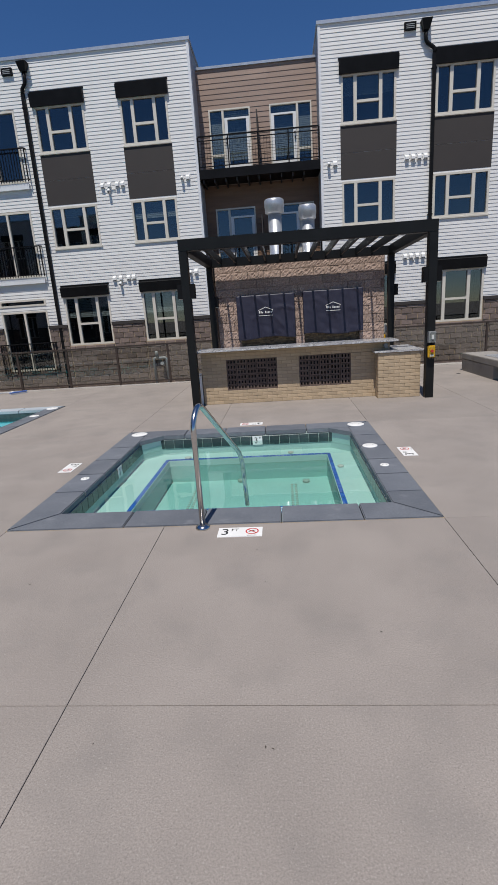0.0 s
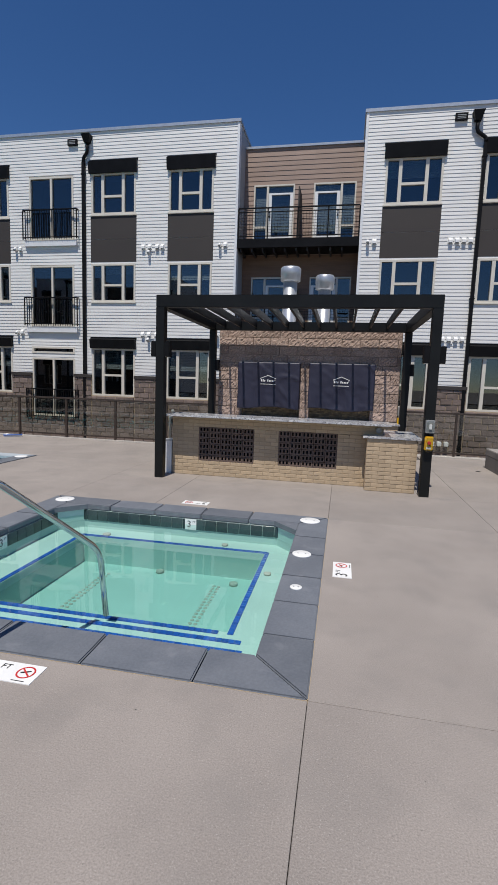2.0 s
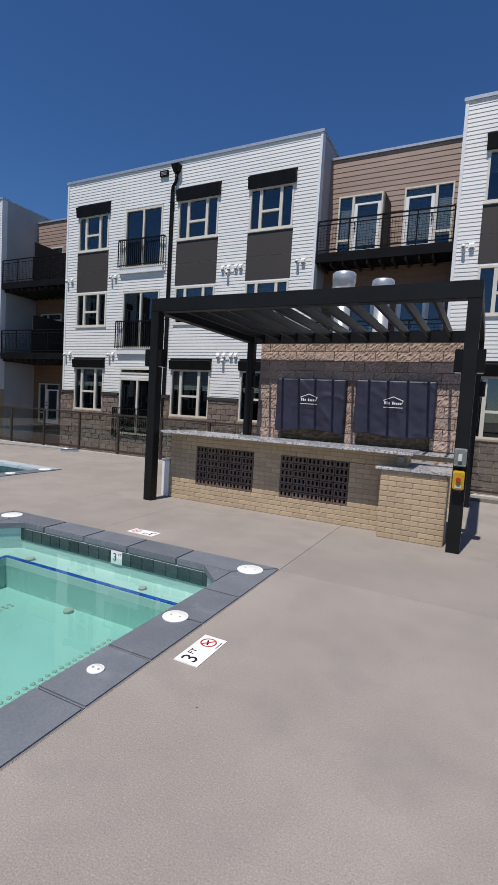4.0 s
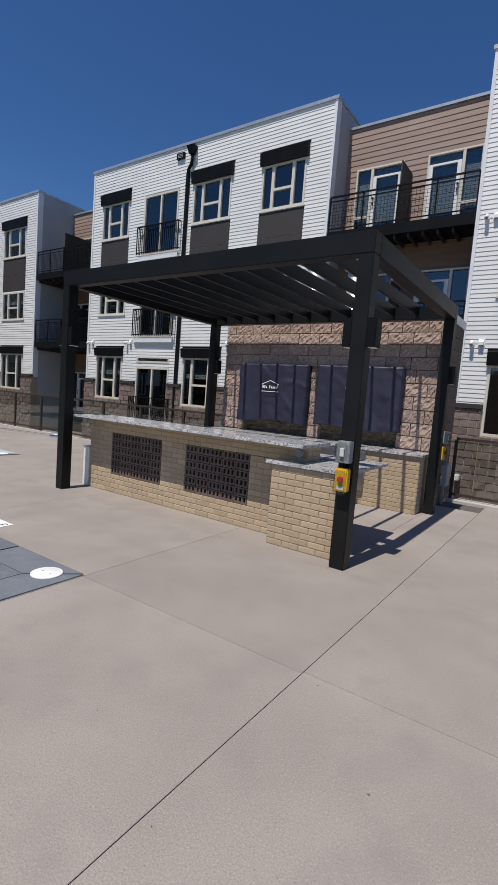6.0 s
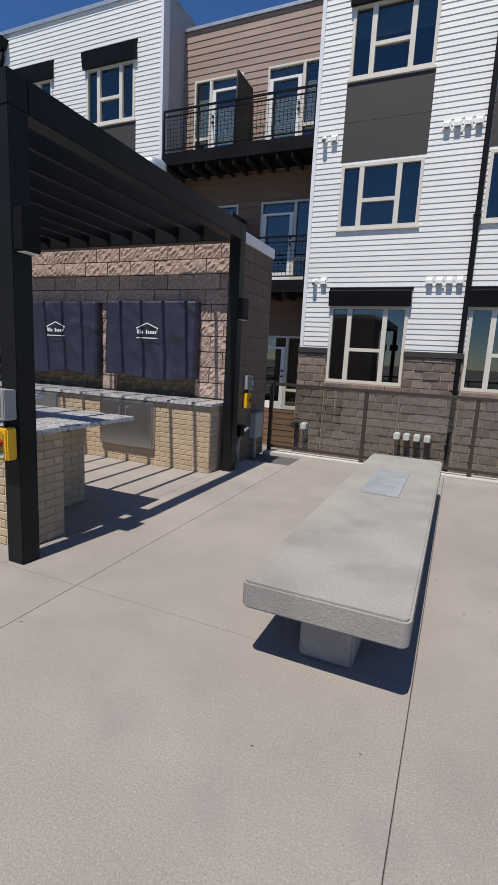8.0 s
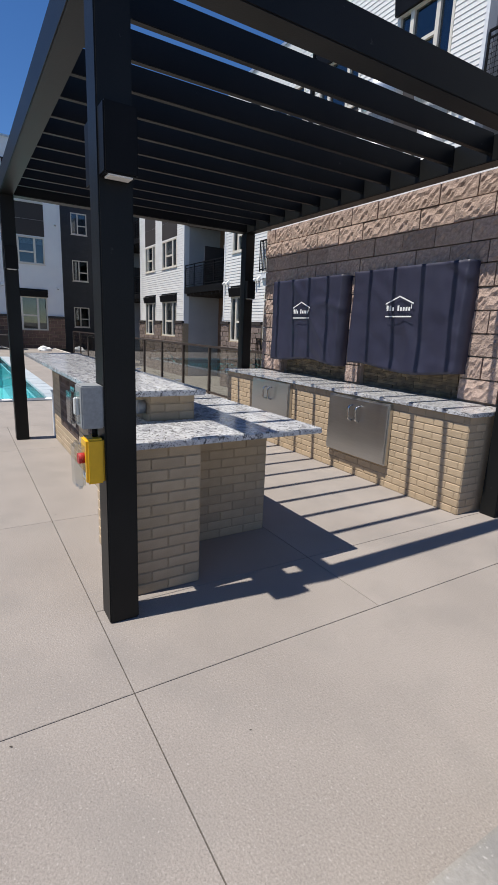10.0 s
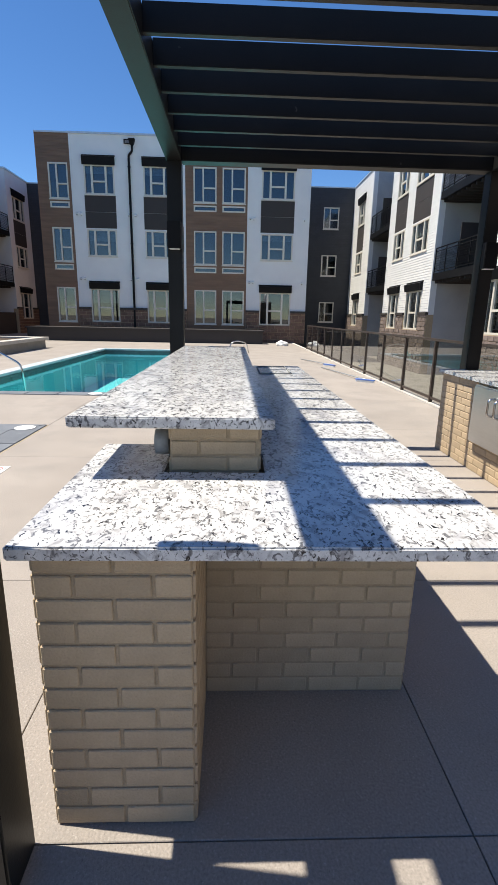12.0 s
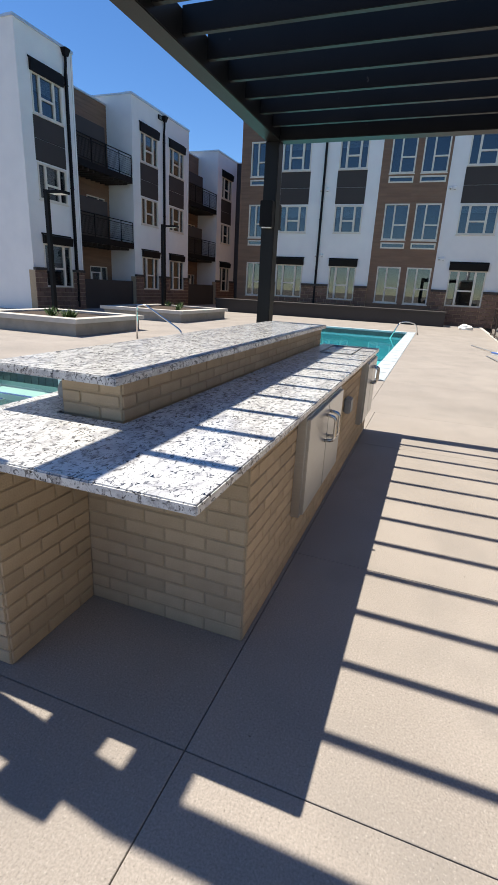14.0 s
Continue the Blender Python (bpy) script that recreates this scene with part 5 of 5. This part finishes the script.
def tv_cover(x0, x1, z0, z1, seed):
    """A slack fabric cover over a wall television."""
    t = thing("television_cover", "navy vinyl cover with white mark over a wall television", "tv cover", ((x0 + x1) / 2, 12.8, z0), "television covers")
    bm = bmesh.new()
    nx, nz = 48, 36
    yf = 12.74

    def front(i, j):
        u, v = i / nx, j / nz
        fold = 0.010 * math.sin(u * 20 + 3 * v + seed) * (1 - v) + 0.022 * noise.noise((u * 3.1 + seed, v * 2.3, 0.4)) + 0.008 * noise.noise((u * 9 + v * 7, v * 6 - u * 5, seed))
        fold -= 0.020 * max(0.0, 1 - 7 * abs(noise.noise((u * 1.9 + seed, v * 1.6 + u * 1.2, 1.3)))) * (0.3 + 0.7 * u)
        sag = -0.03 * math.sin(u * math.pi * 2 + seed) * (1 - v) ** 3
        return (x0 + (x1 - x0) * u + 0.012 * (1 - v) * noise.noise((v * 4, seed, 2.0)), yf + fold, z0 + sag + (z1 - z0) * v)

    g = [[bm.verts.new(front(i, j)) for i in range(nx + 1)] for j in range(nz + 1)]
    for j in range(nz):
        for i in range(nx):
            bm.faces.new((g[j][i], g[j][i + 1], g[j + 1][i + 1], g[j + 1][i])).smooth = True
    for row in ([r[0] for r in g], [r[-1] for r in g], g[0], g[-1]):
        b = [bm.verts.new((v.co.x, 12.93, v.co.z)) for v in row]
        for k in range(len(row) - 1):
            bm.faces.new((row[k], row[k + 1], b[k + 1], b[k])).smooth = True
    part("fabric", bm, COVER, t)
    m, z, y = (x0 + x1) / 2, z0 + 0.56 * (z1 - z0), yf - 0.032
    bm = bmesh.new()
    for s in (-1, 1):
        q = [(m, z + 0.16), (m, z + 0.175), (m + s * 0.19, z + 0.10), (m + s * 0.19, z + 0.085)]
        bm.faces.new([bm.verts.new((x, y, k)) for x, k in q])
        q = [(m + s * 0.165, z + 0.09), (m + s * 0.172, z + 0.09), (m + s * 0.172, z + 0.04), (m + s * 0.165, z + 0.04)]
        bm.faces.new([bm.verts.new((x, y, k)) for x, k in q])
    part("roof_mark", bm, WHITE, t)
    bm = bmesh.new()
    for k in range(9):
        if k == 3:
            continue
        xx = m - 0.165 + k * 0.037
        box(bm, xx, xx + 0.024, y - 0.001, y, z + 0.02, z + (0.075 if k in (0, 1, 4) else 0.058))
    box(bm, m - 0.18, m + 0.18, y - 0.001, y, z - 0.045, z - 0.032)
    part("word_mark", bm, WHITE, t)


tv_cover(-0.98, 0.50, 1.13, 2.21, 1.0)
tv_cover(0.72, 2.22, 1.15, 2.22, 4.0)
# equipment on the wall end and on the front post
t = thing("conduit", "grey conduit rising along the wall end", "conduit", (2.82, 13.0, 0))
bm = bmesh.new()
tube(bm, arc([(2.84, 13.0, 0), (2.84, 13.0, 0.36), (2.84, 13.12, 0.45), (2.84, 13.35, 0.5)], 0.05), 0.022, 8)
part("pipe", bm, GREYBOX, t)
bpart("pull_box", t, BLACK, (2.81, 2.90, 12.92, 13.06, 0.42, 0.58), bev=0.004)


def emergency_stop(x, y, z, s, axis):
    """Clear timer cover above a yellow stop box with a red button."""
    c = thing("timer_switch", "weatherproof switch under a clear bubble cover", "switch", (x, y, z + 0.24), "switch covers")
    e = thing("emergency_stop", "yellow emergency stop box with a red button", "emergency stop", (x, y, z), "emergency stops")

    def put(name, parent, material, w0, w1, d0, d1, z0, z1, bev=0.006):
        bx = (x + w0, x + w1, y + s * d0, y + s * d1, z0, z1) if axis == "y" else (x + s * d0, x + s * d1, y + w0, y + w1, z0, z1)
        return bpart(name, parent, material, bx, bev=bev)

    put("back_box", c, GREYBOX, -0.065, 0.065, 0.0, 0.10, z + 0.16, z + 0.36)
    g = put("bubble_cover", c, CLEAR, -0.062, 0.062, 0.102, 0.145, z + 0.165, z + 0.35, 0.02)
    g.visible_shadow = False
    put("toggle", c, WHITE, -0.02, 0.02, 0.1005, 0.12, z + 0.22, z + 0.30, 0.004)
    put("body", e, YELLOW, -0.06, 0.06, 0.0, 0.085, z - 0.11, z + 0.11, 0.01)
    put("label_plate", e, WHITE, -0.035, 0.035, 0.0855, 0.087, z - 0.09, z - 0.055, 0)
    g = put("guard", e, CLEAR, -0.058, 0.058, 0.088, 0.135, z - 0.13, z + 0.09, 0.015)
    g.visible_shadow = False
    bm = bmesh.new()
    d = Vector((0, s, 0)) if axis == "y" else Vector((s, 0, 0))
    p = Vector((x, y, z + 0.01))
    tube(bm, [p + d * 0.0845, p + d * 0.10, p + d * 0.112], 0.026, 16)
    part("button", bm, REDINK, e)
    bm = bmesh.new()
    p = Vector((x, y, z + 0.111)) + d * 0.03
    tube(bm, [p, p + Vector((0, 0, 0.05))], 0.014, 8)
    part("nipple", bm, BLACK, e)


emergency_stop(2.875, 9.23, 0.87, -1, "y")
emergency_stop(2.796, 13.24, 0.90, 1, "x")
t = thing("disconnect_box", "grey electrical disconnect box on the wall end", "electrical box", (2.8, 13.65, 0.3))
bpart("box_body", t, GREYBOX, (2.796, 2.90, 13.46, 13.76, 0.32, 0.70), bev=0.008)
bpart("conduit_stub", t, GREYBOX, (2.82, 2.86, 13.58, 13.62, 0.0, 0.32))
# flue stacks behind the wall
for x, y, z, r in ((0.10, 13.5, 4.56, 0.17), (0.94, 13.5, 4.36, 0.155)):
    t = thing("flue_stack", "galvanised flue pipe with a round rain cap", "flue", (x, y, 3.14), "flue stacks")
    bm = bmesh.new()
    lathe(bm, x, y, ((0.19, 3.138), (0.19, 3.17), (r, 3.2), (r, z - 0.36)), 20)
    part("pipe", bm, GALV, t)
    bm = bmesh.new()
    lathe(bm, x, y, ((r * 1.02, z - 0.362), (r * 1.42, z - 0.33), (r * 1.42, z - 0.21), (r * 1.47, z - 0.20), (r * 1.47, z - 0.04), (r * 1.3, z - 0.01), (0.05, z)), 24)
    part("rain_cap", bm, GALV, t)


# ---- fences ----
def glass_fence(name, x0, x1, y, step, h=1.14):
    t = thing(name, "bronze metal railing with clear glass panels", "fence", ((x0 + x1) / 2, y, 0))
    bpart("top_rail", t, BRONZE, (x0, x1, y - 0.035, y + 0.035, h - 0.045, h), bev=0.005)
    bpart("bottom_rail", t, BRONZE, (x0, x1, y - 0.018, y + 0.018, 0.09, 0.13))
    n = round((x1 - x0) / step)
    for i in range(n + 1):
        x = x0 + (x1 - x0) * i / n
        bpart("post", t, BRONZE, (x - 0.027, x + 0.027, y - 0.027, y + 0.027, 0.03, h - 0.045))
        if i < n:
            g = bpart("glass_panel", t, RAILGLASS, (x + 0.04, x + (x1 - x0) / n - 0.04, y - 0.005, y + 0.005, 0.13, h - 0.05))
            g.visible_shadow = False
    return t


glass_fence("glass_fence", -19.2, -1.6, 13.47, 1.467)
glass_fence("glass_fence", 2.86, 13.4, 14.18, 1.5)


# ---- bench, planters, lamps ----
def bench(x0, x1, y0, y1, h=0.44):
    t = thing("concrete_bench", "long smooth cast-concrete bench slab on pedestals", "bench", ((x0 + x1) / 2, (y0 + y1) / 2, 0))
    bm = bmesh.new()
    ring = []
    for cx, cy, a0 in ((x1, y1, 0), (x0, y1, 90), (x0, y0, 180), (x1, y0, 270)):
        ox, oy = (x1 - 0.04 if cx == x1 else x0 + 0.04), (y1 - 0.04 if cy == y1 else y0 + 0.04)
        ring += [(ox + 0.04 * math.cos(radians(a0 + 18 * k)), oy + 0.04 * math.sin(radians(a0 + 18 * k))) for k in range(6)]
    lo, hi = [bm.verts.new((x, y, h - 0.14)) for x, y in ring], [bm.verts.new((x, y, h)) for x, y in ring]
    bm.faces.new(lo), bm.faces.new(hi)
    for k in range(len(ring)):
        bm.faces.new((lo[k], lo[(k + 1) % len(ring)], hi[(k + 1) % len(ring)], hi[k]))
    bmesh.ops.recalc_face_normals(bm, faces=list(bm.faces))
    bmesh.ops.bevel(bm, geom=[e for e in bm.edges if abs(e.verts[0].co.z - e.verts[1].co.z) < 0.01], offset=0.012, segments=2, affect="EDGES")
    part("seat", bm, CAST, t)
    bpart("pedestal", t, CAST, (x0 + 0.26, x1 - 0.26, y0 + 0.2, y0 + 0.75, 0, h - 0.14), bev=0.012)
    bpart("end_block", t, CAST, (x0 + 0.015, x1 - 0.015, y0 + 1.95, y1 - 0.015, 0, h - 0.14), bev=0.012)
    return t


bench(4.73, 5.53, 8.97, 12.85)
t = thing("notice_sheet", "white notice plate lying on the concrete bench", "notice", (5.1, 12.1, 0.44))
bpart("plate", t, GALV, (4.93, 5.25, 10.95, 11.95, 0.441, 0.449), bev=0.003)
bpart("grey_bar", t, GREYBOX, (4.98, 5.20, 11.22, 11.25, 0.4495, 0.4502), (4.98, 5.20, 11.45, 11.48, 0.4495, 0.4502), (4.98, 5.20, 11.65, 11.80, 0.4495, 0.4502))


def planter(x0, x1, y0, y1, h=0.45, seed=1):
    t = thing("planter", "cast-concrete planter box with a wide pale rim", "planter", ((x0 + x1) / 2, (y0 + y1) / 2, 0), "deck planters")
    bpart("body", t, CAST, (x0 + 0.12, x1 - 0.12, y0 + 0.12, y1 - 0.12, 0, h - 0.12))
    bpart("rim", t, CURB, (x0, x1, y0, y0 + 0.4, h - 0.12, h), (x0, x1, y1 - 0.4, y1, h - 0.12, h), (x0, x0 + 0.4, y0 + 0.4, y1 - 0.4, h - 0.12, h), (x1 - 0.4, x1, y0 + 0.4, y1 - 0.4, h - 0.12, h))
    bpart("soil", t, SOIL, (x0 + 0.4, x1 - 0.4, y0 + 0.4, y1 - 0.4, h - 0.14, h - 0.05))
    r = random.Random(seed)
    for k in range(4):
        px, py = r.uniform(x0 + 0.6, x1 - 0.6), r.uniform(y0 + 0.6, y1 - 0.6)
        p = thing("small_plant", "small young green plant in a planter", "plant", (px, py, h - 0.05), "planter plants")
        bm = bmesh.new()
        for q in range(60):
            a, e, l = r.uniform(0, 6.28), r.uniform(0.5, 1.4), r.uniform(0.12, 0.34)
            d = Vector((math.cos(a) * math.cos(e), math.sin(a) * math.cos(e), math.sin(e)))
            s = Vector((-math.sin(a), math.cos(a), 0)) * 0.018
            o = Vector((px, py, h - 0.05)) + Vector((r.uniform(-.08, .08), r.uniform(-.08, .08), 0))
            v = [bm.verts.new(w) for w in (o, o + d * l * 0.5 + s, o + d * l, o + d * l * 0.5 - s)]
            bm.faces.new(v)
        part("foliage", bm, LEAF, p)
    return t


planter(-9.6, -6.4, -1.2, 2.5, seed=2)
planter(-17.5, -13.0, -1.8, 2.0, seed=3)


def deck_lamp(x, y, z, h, arm):
    t = thing("street_lamp", "black square-pole area lamp with a flat head", "lamp post", (x, y, z), "deck lamps")
    bpart("pole", t, BLACK, (x - 0.06, x + 0.06, y - 0.06, y + 0.06, z, z + h))
    bpart("base_plate", t, BLACK, (x - 0.14, x + 0.14, y - 0.14, y + 0.14, z, z + 0.03))
    bpart("arm", t, BLACK, (x - 0.03, x + 0.03, y + 0.06, y + 0.25, z + h - 0.12, z + h - 0.06))
    head = bpart("head", t, BLACK, (x - 0.18, x + 0.18, y + 0.2, y + 0.75, z + h - 0.13, z + h - 0.05), bev=0.01)
    bpart("lens", head, WHITE, (x - 0.14, x + 0.14, y + 0.25, y + 0.70, z + h - 0.137, z + h - 0.1305))


deck_lamp(-9.1, -0.6, 0.40, 3.6, 0.5)
deck_lamp(-17.0, -1.2, 0.40, 3.6, 0.5)

# ---- small things ----
t = thing("deck_drain", "small round black deck drain", "drain", (5.0, 10.4, 0))
bm = bmesh.new()
lathe(bm, 4.45, 12.2, ((0.05, -0.002), (0.05, 0.003), (0.02, 0.003)), 14)
part("grate", bm, INK_SHADE, t)
t = thing("cloth_heap", "crumpled white cloth lying on the far deck", "cloth", (-22.4, 12.6, 0))
bm = bmesh.new()
bmesh.ops.create_icosphere(bm, subdivisions=3, radius=0.3)
for v in bm.verts:
    k = 1 + 0.35 * noise.noise(v.co * 5)
    v.co = Vector((v.co.x * k * 1.2 - 22.4, v.co.y * k + 12.6, max(0, v.co.z * k * 0.6 + 0.08)))
part("cloth", bm, WHITE, t)
t = thing("hose_bibb", "grey pipe and valve cluster low on the stone base", "pipes", (-4.5, 18.7, 0.3))
bm = bmesh.new()
tube(bm, arc([(-4.9, 18.72, -0.9), (-4.9, 18.68, 0.35), (-4.4, 18.68, 0.35), (-4.4, 18.72, -0.9)], 0.08), 0.05, 8)
tube(bm, [(-4.75, 18.68, 0.35), (-4.75, 18.55, 0.6)], 0.06, 8)
tube(bm, [(-4.55, 18.68, 0.1), (-4.55, 18.5, 0.15)], 0.07, 8)
part("pipe", bm, GREYBOX, t)
for x in (1.85, 2.1, 4.4, 4.62, 4.85, 5.08):
    t = thing("vent_hood", "small white dryer vent hood on the stone base", "vent", (x, 18.7, -0.2), "dryer vents")
    bpart("hood", t, WHITE if x > 2 else PANEL, (x - 0.07, x + 0.07, 18.52, 18.75, -0.22, -0.06), bev=0.02)
BLUEPLASTIC = mat("blue_plastic", (0.10, 0.20, 0.55), (0.08, 0.16, 0.45), 0.45, scale=8, fine=60, bump=0.02)
for bx, by, ang, far_x, far_y in ((-7.40, 13.07, 50, -10.6, 12.62), (-11.1, 12.95, 35, -13.6, 12.40)):
    t = thing("pool_brush", "blue-backed pool brush on a long pole, lying on the deck", "pool brush", (bx, by, 0), "pool brushes")
    m = pose(bx, by, 0, 0, 0, ang)
    for name, box_size, z0, z1, material in (("bristles", (0.23, 0.03), 0.0, 0.045, WHITE), ("back", (0.24, 0.04), 0.045, 0.07, BLUEPLASTIC)):
        bm = bmesh.new()
        box(bm, -box_size[0], box_size[0], -box_size[1], box_size[1], z0, z1)
        bevel(bm, 0.006)
        bmesh.ops.transform(bm, matrix=m, verts=list(bm.verts))
        part(name, bm, material, t)
    bm = bmesh.new()
    tube(bm, [(bx, by, 0.075), (bx + (far_x - bx) * 0.08, by + (far_y - by) * 0.08, 0.06), (far_x, far_y, 0.016)], 0.015, 8)
    part("pole", bm, GALV, t)
# leaves and bits of dirt on the deck
bm = bmesh.new()
rnd = random.Random(12)
for k in range(160):
    x, y = rnd.uniform(-4, 7), rnd.uniform(-1, 13)
    if SPA[0] - 0.2 < x < SPA[1] + 0.2 and SPA[2] - 0.2 < y < SPA[3] + 0.2:
        continue
    a, l = rnd.uniform(0, 6.28), rnd.uniform(0.003, 0.009)
    u, w = Vector((math.cos(a), math.sin(a), 0)) * l, Vector((-math.sin(a), math.cos(a), 0)) * l * 0.4
    c = Vector((x, y, 0.003))
    bm.faces.new([bm.verts.new(c + q) for q in (u, w, -u, -w)])
tagged(part("leaf_litter", bm, DIRT), "scattered tiny dark bits on the deck", "litter", kind="stuff")
